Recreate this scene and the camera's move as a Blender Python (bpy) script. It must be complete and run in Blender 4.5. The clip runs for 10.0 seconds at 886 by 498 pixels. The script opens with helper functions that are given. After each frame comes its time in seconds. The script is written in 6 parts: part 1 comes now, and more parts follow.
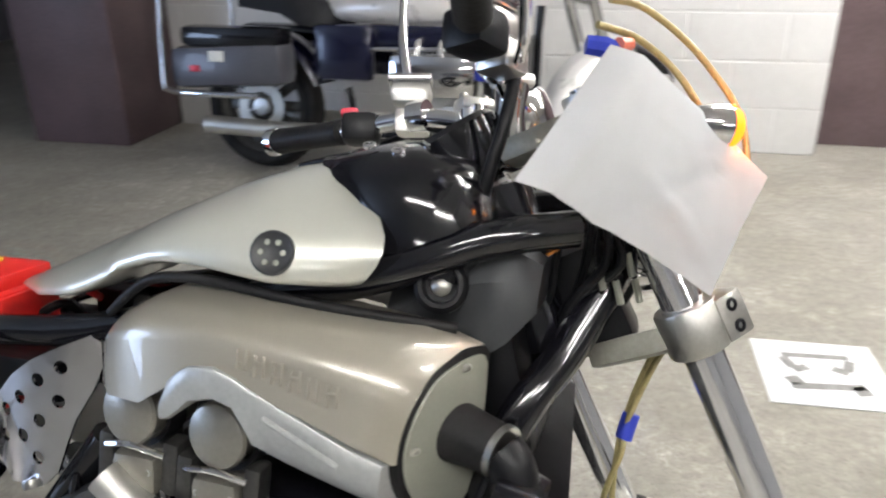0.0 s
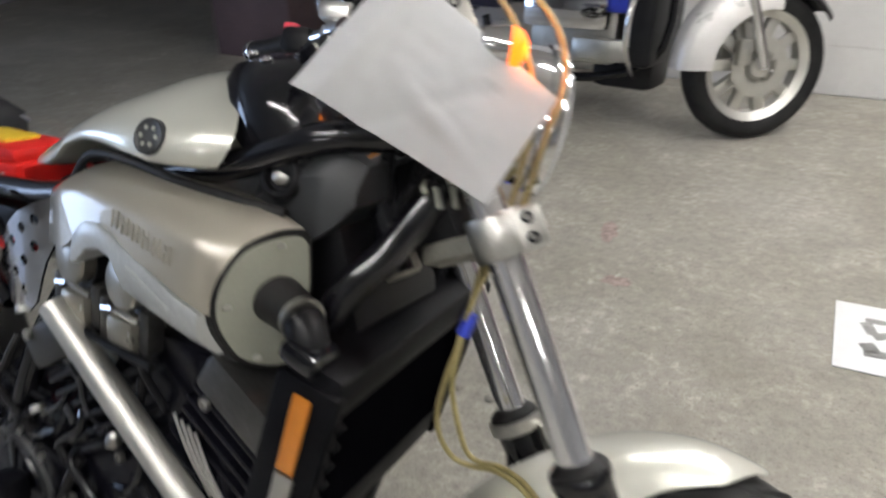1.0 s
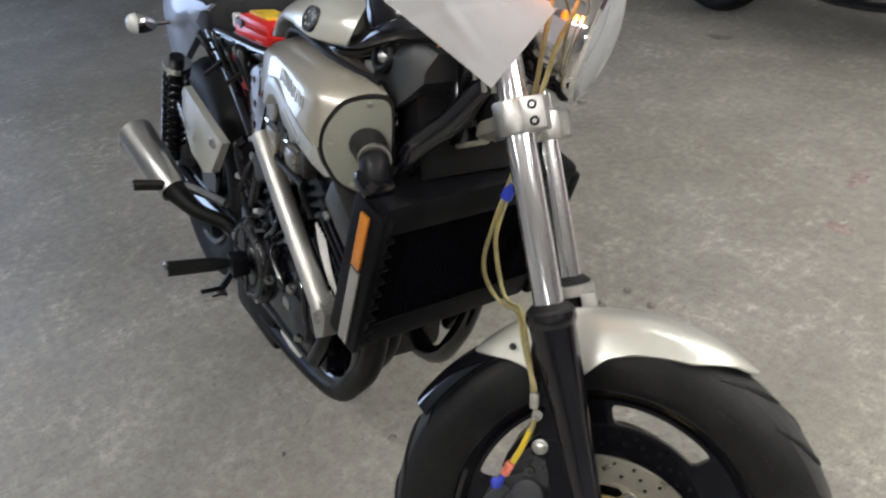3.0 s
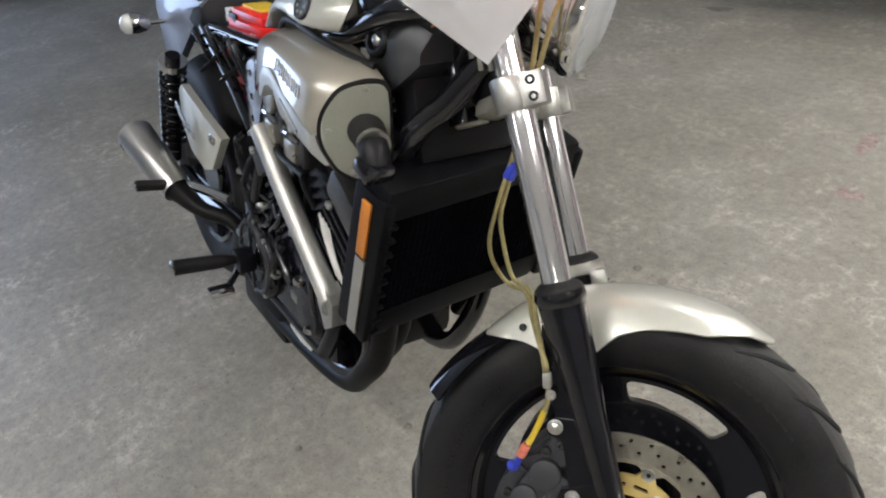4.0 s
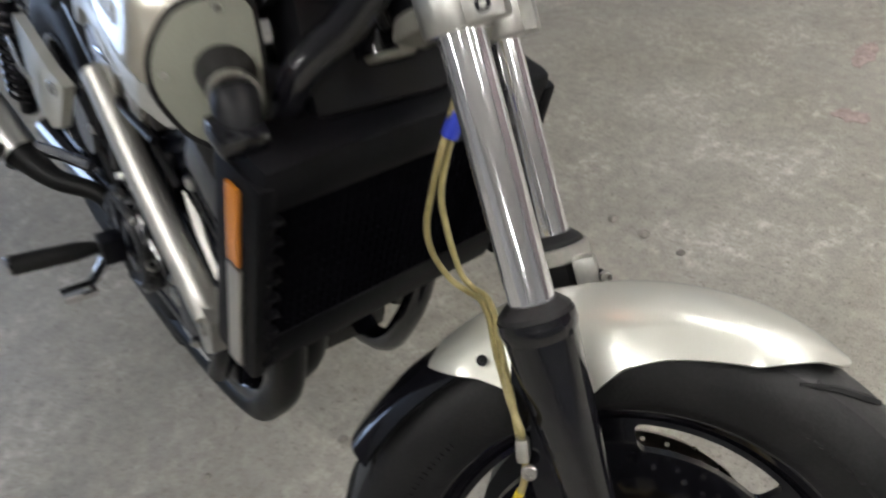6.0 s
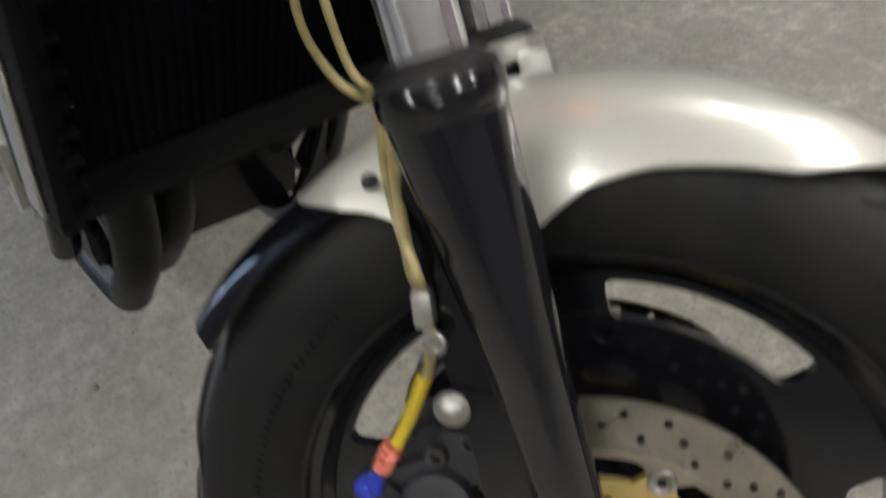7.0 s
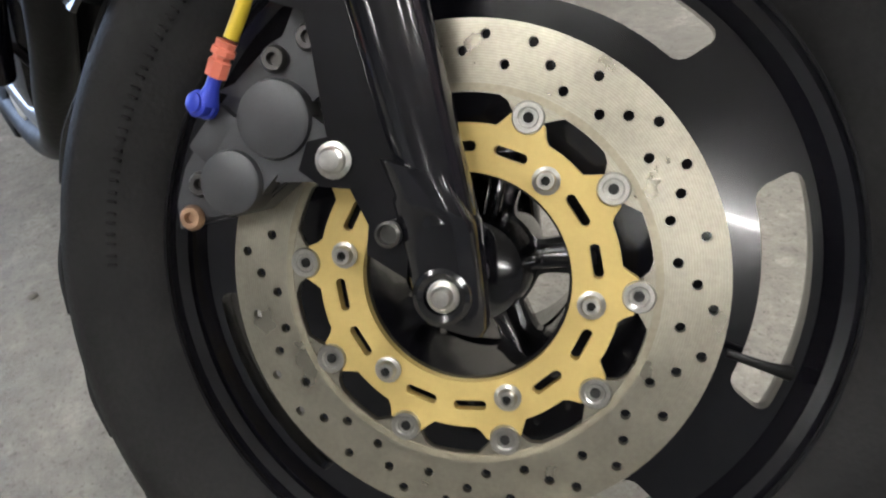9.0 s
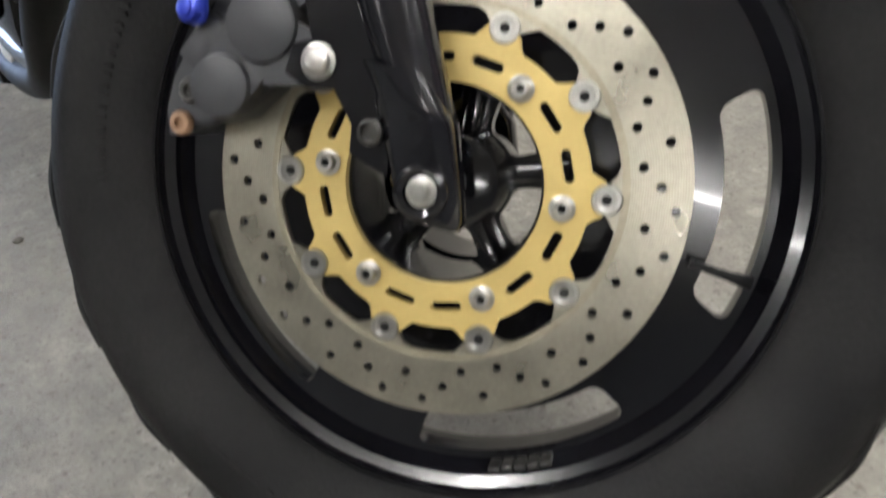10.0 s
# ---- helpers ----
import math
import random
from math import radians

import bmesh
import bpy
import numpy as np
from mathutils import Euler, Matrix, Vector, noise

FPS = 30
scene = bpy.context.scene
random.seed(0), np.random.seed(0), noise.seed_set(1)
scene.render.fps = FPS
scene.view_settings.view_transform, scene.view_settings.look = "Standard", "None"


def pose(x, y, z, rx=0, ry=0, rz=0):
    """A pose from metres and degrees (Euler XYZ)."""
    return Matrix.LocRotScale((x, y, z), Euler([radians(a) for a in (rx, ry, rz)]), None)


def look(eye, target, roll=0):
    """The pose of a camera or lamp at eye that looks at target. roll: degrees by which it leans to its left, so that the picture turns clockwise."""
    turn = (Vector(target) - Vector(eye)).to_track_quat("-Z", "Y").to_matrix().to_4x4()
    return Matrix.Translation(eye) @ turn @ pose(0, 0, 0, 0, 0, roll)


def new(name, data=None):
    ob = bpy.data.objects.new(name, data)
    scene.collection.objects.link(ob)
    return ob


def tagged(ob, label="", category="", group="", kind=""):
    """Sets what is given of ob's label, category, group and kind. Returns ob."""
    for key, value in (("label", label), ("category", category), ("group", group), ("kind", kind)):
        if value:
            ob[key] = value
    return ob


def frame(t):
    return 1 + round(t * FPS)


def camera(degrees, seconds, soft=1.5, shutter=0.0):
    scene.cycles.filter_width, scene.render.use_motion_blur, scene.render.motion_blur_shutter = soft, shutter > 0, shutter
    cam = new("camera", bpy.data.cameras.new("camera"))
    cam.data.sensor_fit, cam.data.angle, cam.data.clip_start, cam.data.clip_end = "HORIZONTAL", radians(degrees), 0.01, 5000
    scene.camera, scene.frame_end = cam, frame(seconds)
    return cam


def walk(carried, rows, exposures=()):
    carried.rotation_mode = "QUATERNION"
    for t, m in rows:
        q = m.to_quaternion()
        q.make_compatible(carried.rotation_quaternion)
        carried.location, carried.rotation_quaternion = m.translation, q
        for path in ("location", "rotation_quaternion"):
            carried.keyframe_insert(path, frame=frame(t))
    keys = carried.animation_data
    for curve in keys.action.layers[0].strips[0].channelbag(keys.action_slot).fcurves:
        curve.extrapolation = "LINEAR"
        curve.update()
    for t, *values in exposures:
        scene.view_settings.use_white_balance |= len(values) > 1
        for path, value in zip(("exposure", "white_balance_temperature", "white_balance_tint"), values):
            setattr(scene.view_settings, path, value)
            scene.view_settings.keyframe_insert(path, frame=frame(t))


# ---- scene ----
cam = camera(60.0, 10.0, soft=2.0, shutter=0.9)
PATH = [
    (0, (0.300, 0.225, 1.239), (0.300, 2.057, 0.437), -0.82),
    (0.5, (0.444, 0.240, 1.243), (0.193, 2.030, 0.387), -2.06),
    (1, (0.667, 0.168, 1.240), (0.186, 1.864, 0.296), -2.01),
    (1.2, (0.738, 0.155, 1.251), (0.191, 1.833, 0.310), -2.60),
    (1.5, (0.778, 0.179, 1.231), (0.310, 1.868, 0.269), -1.21),
    (1.8, (0.837, 0.226, 1.303), (-0.013, 1.666, 0.205), -8.49),
    (2, (0.858, 0.218, 1.281), (-0.036, 1.671, 0.236), -5.10),
    (2.2, (0.916, 0.224, 1.294), (-0.080, 1.601, 0.240), -7.73),
    (2.5, (1.002, 0.167, 1.295), (-0.114, 1.445, 0.237), -5.44),
    (3, (1.096, 0.105, 1.282), (-0.077, 1.319, 0.209), -5.94),
    (4.5, (1.094, 0.130, 1.262), (-0.080, 1.323, 0.167), -10.00),
    (5, (1.063, 0.184, 1.250), (-0.099, 1.376, 0.142), -10.49),
    (5.2, (1.030, 0.228, 1.237), (-0.124, 1.406, 0.105), -12.25),
    (6.4, (0.845, 0.455, 1.011), (-0.131, 1.626, -0.283), -8.83),
    (6.7, (0.836, 0.494, 0.931), (-0.114, 1.644, -0.402), -9.25),
    (7, (0.842, 0.518, 0.865), (-0.102, 1.583, -0.541), -11.40),
    (7.5, (0.885, 0.490, 0.722), (-0.133, 1.603, -0.591), -11.40),
    (8, (0.935, 0.454, 0.625), (-0.113, 1.626, -0.612), -9.86),
    (8.5, (0.976, 0.439, 0.594), (-0.111, 1.651, -0.568), -10.78),
    (9, (0.993, 0.427, 0.593), (-0.120, 1.649, -0.532), -8.72),
    (9.5, (1.011, 0.418, 0.595), (-0.082, 1.635, -0.555), -7.80),
    (10, (1.021, 0.391, 0.567), (-0.048, 1.617, -0.598), -7.20),
]
walk(cam, [(t, look(eye, target, roll)) for t, eye, target, roll in PATH],
     exposures=[(0, .45), (0.6, .20), (1.2, .02), (2.0, -.05), (2.5, -.0), (3.2, .08), (4.5, .15), (5.2, .12), (6.5, -.03), (7.0, -.1), (7.5, .0), (8.5, .33), (9.6, .34), (10, .32)])

# ---- world and light ----
world = bpy.data.worlds.new("garage_air")
world.use_nodes = True
world.node_tree.nodes["Background"].inputs[0].default_value = (0.8, 0.9, 1.0, 1)
world.node_tree.nodes["Background"].inputs[1].default_value = 0.05
scene.world = world

ROOM = pose(0, 0, 0, 0, 0, -14)


def area(name, m, sx, sy, watts, col):
    d = bpy.data.lights.new(name, "AREA")
    d.shape, d.size, d.size_y, d.energy, d.color = "RECTANGLE", sx, sy, watts, col
    o = new(name, d)
    o.matrix_world = m
    return o


# ---- materials ----
def mat(name, col, rough=0.5, metal=0.0, var=0.12, scale=6.0, bump=0.0, bscale=80.0, coat=0.0, second=None, mix=(0.2, 0.8), rvar=0.1, emit=0.0, spec=0.5, detail=6):
    m = bpy.data.materials.new(name)
    m.use_nodes = True
    nt = m.node_tree
    b = nt.nodes["Principled BSDF"]
    co = nt.nodes.new("ShaderNodeTexCoord")
    n1 = nt.nodes.new("ShaderNodeTexNoise")
    n1.inputs["Scale"].default_value, n1.inputs["Detail"].default_value = scale, detail
    n2 = nt.nodes.new("ShaderNodeTexNoise")
    n2.inputs["Scale"].default_value, n2.inputs["Detail"].default_value = bscale, 4
    nt.links.new(co.outputs["Object"], n1.inputs["Vector"])
    nt.links.new(co.outputs["Object"], n2.inputs["Vector"])
    ramp = nt.nodes.new("ShaderNodeValToRGB")
    lo = [c * (1 - var) for c in col]
    hi = [min(1, c * (1 + var)) for c in (second or col)]
    ramp.color_ramp.elements[0].color, ramp.color_ramp.elements[1].color = (*lo, 1), (*hi, 1)
    ramp.color_ramp.elements[0].position, ramp.color_ramp.elements[1].position = mix
    ramp.color_ramp.interpolation = "EASE"
    nt.links.new(n1.outputs["Fac"], ramp.inputs[0])
    fine = nt.nodes.new("ShaderNodeMix")
    fine.data_type, fine.blend_type = "RGBA", "OVERLAY"
    fine.inputs[0].default_value = min(1, var * 1.5)
    nt.links.new(ramp.outputs[0], fine.inputs[6])
    nt.links.new(n2.outputs["Fac"], fine.inputs[7])
    nt.links.new(fine.outputs[2], b.inputs["Base Color"])
    rr = nt.nodes.new("ShaderNodeMapRange")
    rr.inputs[3].default_value, rr.inputs[4].default_value = max(0.01, rough - rvar), min(1, rough + rvar)
    nt.links.new(n1.outputs["Fac"], rr.inputs[0])
    nt.links.new(rr.outputs[0], b.inputs["Roughness"])
    b.inputs["Metallic"].default_value = metal
    b.inputs["Specular IOR Level"].default_value = spec
    b.inputs["Coat Weight"].default_value = coat
    b.inputs["Coat Roughness"].default_value = 0.035
    if bump:
        bp = nt.nodes.new("ShaderNodeBump")
        bp.inputs["Strength"].default_value, bp.inputs["Distance"].default_value = bump, 0.002
        nt.links.new(n2.outputs["Fac"], bp.inputs["Height"])
        nt.links.new(bp.outputs[0], b.inputs["Normal"])
    if emit:
        b.inputs["Emission Color"].default_value, b.inputs["Emission Strength"].default_value = (*col, 1), emit
    return m


def glow(name, col, strength):
    m = bpy.data.materials.new(name)
    m.use_nodes = True
    b = m.node_tree.nodes["Principled BSDF"]
    b.inputs["Base Color"].default_value = (*col, 1)
    b.inputs["Emission Color"].default_value, b.inputs["Emission Strength"].default_value = (*col, 1), strength
    return m


def concrete():
    """Worn, pitted concrete: broad grey and tan patches, pale scuffs, dark specks, fine grain."""
    m = bpy.data.materials.new("worn_concrete")
    m.use_nodes = True
    nt = m.node_tree
    b = nt.nodes["Principled BSDF"]
    co = nt.nodes.new("ShaderNodeTexCoord")

    def tex(scale, detail=6, rough=0.6):
        n = nt.nodes.new("ShaderNodeTexNoise")
        n.inputs["Scale"].default_value, n.inputs["Detail"].default_value, n.inputs["Roughness"].default_value = scale, detail, rough
        nt.links.new(co.outputs["Object"], n.inputs["Vector"])
        return n

    def ramp(src, a, ca, z, cz):
        r = nt.nodes.new("ShaderNodeValToRGB")
        r.color_ramp.elements[0].position, r.color_ramp.elements[0].color = a, (*ca, 1)
        r.color_ramp.elements[1].position, r.color_ramp.elements[1].color = z, (*cz, 1)
        nt.links.new(src, r.inputs[0])
        return r.outputs[0]

    def mixc(kind, fac, a, c):
        x = nt.nodes.new("ShaderNodeMix")
        x.data_type, x.blend_type = "RGBA", kind
        if isinstance(fac, float):
            x.inputs[0].default_value = fac
        else:
            nt.links.new(fac, x.inputs[0])
        nt.links.new(a, x.inputs[6])
        nt.links.new(c, x.inputs[7])
        return x.outputs[2]

    broad, mid, fine, grit, pit = tex(0.9), tex(4.5, 9, 0.72), tex(30, 9, 0.8), tex(150, 4, 0.7), tex(70, 3, 0.6)
    c = ramp(broad.outputs["Fac"], 0.34, (0.275, 0.255, 0.212), 0.68, (0.395, 0.376, 0.333))
    c = mixc("OVERLAY", 0.5, c, mid.outputs["Fac"])
    scuff = ramp(fine.outputs["Fac"], 0.50, (0, 0, 0), 0.58, (1, 1, 1))
    patch = ramp(mid.outputs["Fac"], 0.50, (0, 0, 0), 0.66, (1, 1, 1))
    zone = ramp(tex(0.75, 2, 0.5).outputs["Fac"], 0.44, (0.25, 0.25, 0.25), 0.60, (1, 1, 1))
    both = mixc("MULTIPLY", 1.0, mixc("MULTIPLY", 1.0, scuff, patch), zone)
    pale = nt.nodes.new("ShaderNodeRGB")
    pale.outputs[0].default_value = (0.60, 0.585, 0.55, 1)
    c = mixc("MIX", both, c, pale.outputs[0])
    dark = ramp(grit.outputs["Fac"], 0.56, (0, 0, 0), 0.68, (0.75, 0.75, 0.75))
    holes = ramp(pit.outputs["Fac"], 0.60, (0, 0, 0), 0.70, (0.6, 0.6, 0.6))
    soot = nt.nodes.new("ShaderNodeRGB")
    soot.outputs[0].default_value = (0.13, 0.115, 0.095, 1)
    c = mixc("MIX", dark, c, soot.outputs[0])
    c = mixc("MIX", holes, c, soot.outputs[0])
    c = mixc("OVERLAY", 0.75, c, fine.outputs["Fac"])
    nt.links.new(c, b.inputs["Base Color"])
    rr = nt.nodes.new("ShaderNodeMapRange")
    rr.inputs[3].default_value, rr.inputs[4].default_value = 0.34, 0.75
    nt.links.new(mid.outputs["Fac"], rr.inputs[0])
    nt.links.new(rr.outputs[0], b.inputs["Roughness"])
    bp = nt.nodes.new("ShaderNodeBump")
    bp.inputs["Strength"].default_value, bp.inputs["Distance"].default_value = 0.9, 0.005
    nt.links.new(fine.outputs["Fac"], bp.inputs["Height"])
    nt.links.new(bp.outputs[0], b.inputs["Normal"])
    return m


def clear_glass(name, rough=0.03):
    m = bpy.data.materials.new(name)
    m.use_nodes = True
    b = m.node_tree.nodes["Principled BSDF"]
    b.inputs["Transmission Weight"].default_value, b.inputs["Roughness"].default_value, b.inputs["IOR"].default_value = 1.0, rough, 1.45
    return m


def frosted_lens():
    m = clear_glass("fluted_lens_glass", 0.22)
    b = m.node_tree.nodes["Principled BSDF"]
    b.inputs["Transmission Weight"].default_value = 0.55
    b.inputs["Base Color"].default_value = (0.80, 0.81, 0.82, 1)
    n = m.node_tree.nodes.new("ShaderNodeTexNoise")
    n.inputs["Scale"].default_value = 60
    bp = m.node_tree.nodes.new("ShaderNodeBump")
    bp.inputs["Strength"].default_value, bp.inputs["Distance"].default_value = 0.3, 0.002
    m.node_tree.links.new(n.outputs["Fac"], bp.inputs["Height"])
    m.node_tree.links.new(bp.outputs[0], b.inputs["Normal"])
    return m


LENSGLASS = frosted_lens()
CONCRETE = concrete()
def add_rings(m):
    """Fine concentric grinding marks about the wheel axle."""
    nt = m.node_tree
    b = nt.nodes["Principled BSDF"]
    co = nt.nodes.new("ShaderNodeTexCoord")
    mp = nt.nodes.new("ShaderNodeMapping")
    mp.inputs["Location"].default_value = (-0.002, 0, -0.289)
    wv = nt.nodes.new("ShaderNodeTexWave")
    wv.wave_type, wv.rings_direction = "RINGS", "Y"
    wv.inputs["Scale"].default_value, wv.inputs["Distortion"].default_value, wv.inputs["Detail"].default_value, wv.inputs["Detail Scale"].default_value = 210.0, 5.0, 4.0, 0.6
    bp = nt.nodes.new("ShaderNodeBump")
    bp.inputs["Strength"].default_value, bp.inputs["Distance"].default_value = 0.05, 0.0003
    nt.links.new(co.outputs["Object"], mp.inputs["Vector"])
    nt.links.new(mp.outputs[0], wv.inputs["Vector"])
    nt.links.new(wv.outputs["Fac"], bp.inputs["Height"])
    nt.links.new(bp.outputs[0], b.inputs["Normal"])
    old = b.inputs["Base Color"].links[0].from_socket
    mx = nt.nodes.new("ShaderNodeMix")
    mx.data_type, mx.blend_type = "RGBA", "OVERLAY"
    mx.inputs[0].default_value = 0.07
    nt.links.new(old, mx.inputs[6])
    nt.links.new(wv.outputs["Fac"], mx.inputs[7])
    nt.links.new(mx.outputs[2], b.inputs["Base Color"])


DARKCAST = mat("dark_grey_casting", (0.075, 0.073, 0.070), 0.40, 0.7, 0.2, 20, 0.2, 200)
SILVER = mat("satin_silver_paint", (0.64, 0.64, 0.57), 0.32, 0.45, 0.03, 5, 0, 400, 0.9, rvar=0.02, detail=1)
CHAMPAGNE = mat("champagne_grey_paint", (0.345, 0.318, 0.265), 0.34, 0.35, 0.03, 4, 0, 400, 1.0, rvar=0.02, detail=1)
CAPGREY = mat("warm_grey_cap", (0.25, 0.235, 0.205), 0.30, 0.55, 0.08, 14, 0.05, 200, 0.4)
GREYCAST = mat("grey_cast_panel", (0.47, 0.48, 0.47), 0.38, 0.5, 0.1, 12, 0.1, 200)
PLATEGREY = mat("pale_green_grey_plate", (0.30, 0.305, 0.255), 0.42, 0.25, 0.06, 10, 0, 300)
CHROME = mat("chrome", (0.82, 0.82, 0.83), 0.07, 1.0, 0.04, 10, 0, 90, rvar=0.04)
STANCHION = mat("fork_tube_chrome", (0.93, 0.93, 0.95), 0.11, 0.9, 0.03, 12, 0, 90, rvar=0.04)
ALU = mat("brushed_aluminium", (0.70, 0.69, 0.66), 0.33, 1.0, 0.05, 14, 0, 260, rvar=0.04, detail=2)
POLISHED = mat("polished_plate", (0.74, 0.74, 0.79), 0.10, 1.0, 0.05, 14, 0.05, 30, rvar=0.04)
YOKECAST = mat("dull_yoke_casting", (0.30, 0.29, 0.25), 0.45, 0.6, 0.12, 18, 0.15, 220)
CASTALU = mat("cast_aluminium", (0.50, 0.495, 0.46), 0.36, 0.9, 0.12, 18, 0.15, 220)
STEEL = mat("zinc_bolt", (0.45, 0.445, 0.42), 0.32, 1.0, 0.15, 60, 0.1, 400)
ROTOR = mat("ground_steel_rotor", (0.40, 0.375, 0.305), 0.30, 0.9, 0.12, 30, 0.08, 300)
add_rings(ROTOR)
ROTOREDGE = mat("dull_rotor_band", (0.36, 0.33, 0.25), 0.5, 0.8, 0.15, 40, 0.1, 300)
GOLD = mat("gold_anodised", (0.60, 0.455, 0.165), 0.45, 0.35, 0.06, 20, 0.05, 300)
BLACKGLOSS = mat("black_gloss_paint", (0.006, 0.006, 0.008), 0.14, 0.0, 0.2, 9, 0, 120, 0.25)
BLACKSATIN = mat("black_satin_paint", (0.005, 0.005, 0.007), 0.36, 0.0, 0.25, 14, 0.08, 160, spec=0.18)
BLACKPLASTIC = mat("black_plastic", (0.006, 0.006, 0.007), 0.38, 0.0, 0.2, 20, 0.1, 300, spec=0.2)
GREYPLASTIC = mat("dark_grey_plastic", (0.030, 0.031, 0.033), 0.42, 0.0, 0.12, 12, 0.1, 300, spec=0.3)
CALIPER = mat("charcoal_caliper_paint", (0.034, 0.035, 0.039), 0.42, 0.15, 0.08, 24, 0.05, 260)
RUBBER = mat("black_rubber", (0.012, 0.012, 0.013), 0.5, 0.0, 0.3, 16, 0.2, 240, second=(0.014, 0.013, 0.013), spec=0.18)
TREAD = mat("worn_tread_rubber", (0.026, 0.0258, 0.0256), 0.42, 0.0, 0.25, 14, 0.2, 260, second=(0.036, 0.0355, 0.035), spec=0.2)
TYRE = mat("tyre_rubber", (0.010, 0.010, 0.0108), 0.55, 0.0, 0.3, 10, 0.25, 260, second=(0.016, 0.0155, 0.0155), spec=0.14)
# flat black that stands in for the shade inside grooves, bores and sockets
RECESSSHADE = mat("recess_shade_black", (0.006, 0.006, 0.006), 0.9)
EXHAUST = mat("matt_black_exhaust", (0.006, 0.006, 0.006), 0.42, 0.0, 0.3, 24, 0.15, 200, spec=0.12)
ENGINE = mat("black_engine_casing", (0.005, 0.005, 0.008), 0.20, 0.0, 0.3, 24, 0.12, 180, spec=0.28)
RADBLACK = mat("matt_radiator_black", (0.004, 0.004, 0.005), 0.45, 0.0, 0.3, 20, 0.1, 200, spec=0.09)
CORE = mat("radiator_core", (0.003, 0.003, 0.004), 1.0, spec=0.0)
AMBER = mat("amber_plastic", (0.50, 0.17, 0.02), 0.25, 0.0, 0.08, 20, 0, 100, 0.4)
LITAMBER = glow("lit_amber_lens", (1.0, 0.17, 0.004), 2.4)
RED = mat("red_plastic", (0.60, 0.018, 0.015), 0.35, 0.0, 0.1, 12, 0.05, 200)
YELLOW = mat("yellow_plastic", (0.62, 0.42, 0.03), 0.4)
BLUE = mat("blue_anodised", (0.025, 0.045, 0.40), 0.35, 0.3)
COPPERRED = mat("red_anodised_fitting", (0.70, 0.20, 0.13), 0.35, 0.2)
HOSE = mat("olive_clear_hose", (0.30, 0.25, 0.11), 0.35, 0.15, 0.2, 90, 0.2, 400)
RUSTY = mat("rusty_screw", (0.35, 0.22, 0.14), 0.5, 0.6, 0.3, 60)
CLEARLENS = mat("pale_lens_plastic", (0.62, 0.62, 0.60), 0.2, 0.2)
HOSEYELLOW = mat("yellow_hose_sleeve", (0.60, 0.44, 0.03), 0.4, 0, 0.08)
WHITEPLASTIC = mat("white_plastic", (0.7, 0.69, 0.66), 0.45)
PAPER = mat("white_paper", (0.80, 0.80, 0.80), 0.8, 0, 0.03, 20, 0.05, 300)
PAINTWHITE = mat("white_wall_paint", (0.66, 0.65, 0.64), 0.75, 0, 0.06, 3, 0.4, 30)


def add_courses(m):
    """Faint block joints under the paint."""
    nt = m.node_tree
    br = nt.nodes.new("ShaderNodeTexBrick")
    br.inputs["Scale"].default_value, br.inputs["Mortar Size"].default_value, br.inputs["Mortar Smooth"].default_value = 1.0, 0.008, 0.6
    br.inputs["Brick Width"].default_value, br.inputs["Row Height"].default_value = 0.50, 0.25
    turn = nt.nodes.new("ShaderNodeMapping")
    turn.inputs["Rotation"].default_value = (radians(90), 0, 0)
    co = nt.nodes.new("ShaderNodeTexCoord")
    nt.links.new(co.outputs["Object"], turn.inputs["Vector"])
    nt.links.new(turn.outputs[0], br.inputs["Vector"])
    bp = nt.nodes.new("ShaderNodeBump")
    bp.invert = True
    bp.inputs["Strength"].default_value, bp.inputs["Distance"].default_value = 0.7, 0.006
    nt.links.new(br.outputs["Fac"], bp.inputs["Height"])
    b = nt.nodes["Principled BSDF"]
    old = b.inputs["Normal"].links[0].from_node
    nt.links.new(old.outputs[0], bp.inputs["Normal"])
    nt.links.new(bp.outputs[0], b.inputs["Normal"])


add_courses(PAINTWHITE)
BROWN = mat("dark_brown_paint", (0.095, 0.062, 0.066), 0.45, 0, 0.2, 4, 0.1, 60)
# the tail's silver paint, with shade and bluish daylight put into its colour
SHADEDSILVER = mat("shaded_silver_tail_paint", (0.17, 0.175, 0.21), 0.38, 0.4, 0.06, 5, 0, 90, 0.4)
GARAGEWALL = mat("pale_garage_plaster", (0.44, 0.44, 0.435), 0.8, 0, 0.12, 2, 0.3, 30)
# grey plaster, lightened and tinted lilac so its colour carries the passage haze
HAZEWALL = mat("haze_grey_plaster", (0.25, 0.24, 0.265), 0.8, 0, 0.15, 3, 0.2, 40)
CEIL = mat("ceiling_paint", (0.55, 0.54, 0.52), 0.85, 0, 0.08, 3)
NAVY = mat("navy_gloss_paint", (0.008, 0.009, 0.030), 0.2, 0.2, 0.1, 8, 0, 90, 0.5)
SPAR = mat("satin_spar_aluminium", (0.60, 0.59, 0.55), 0.45, 0.9, 0.08, 10, 0.05, 260, rvar=0.05, detail=2)
GREYBAG = mat("dark_grey_bag_paint", (0.08, 0.08, 0.095), 0.35, 0.2, 0.1, 8, 0, 90, 0.3)
PEARL = mat("pearl_white_paint", (0.62, 0.60, 0.58), 0.3, 0.2, 0.05, 8, 0, 90, 0.4)
LEATHER = mat("black_leather", (0.012, 0.012, 0.014), 0.55, 0, 0.2, 20, 0.3, 200, spec=0.2)
MARKINK = mat("faded_grey_ink", (0.27, 0.265, 0.255), 0.7, 0, 0.25, 25)
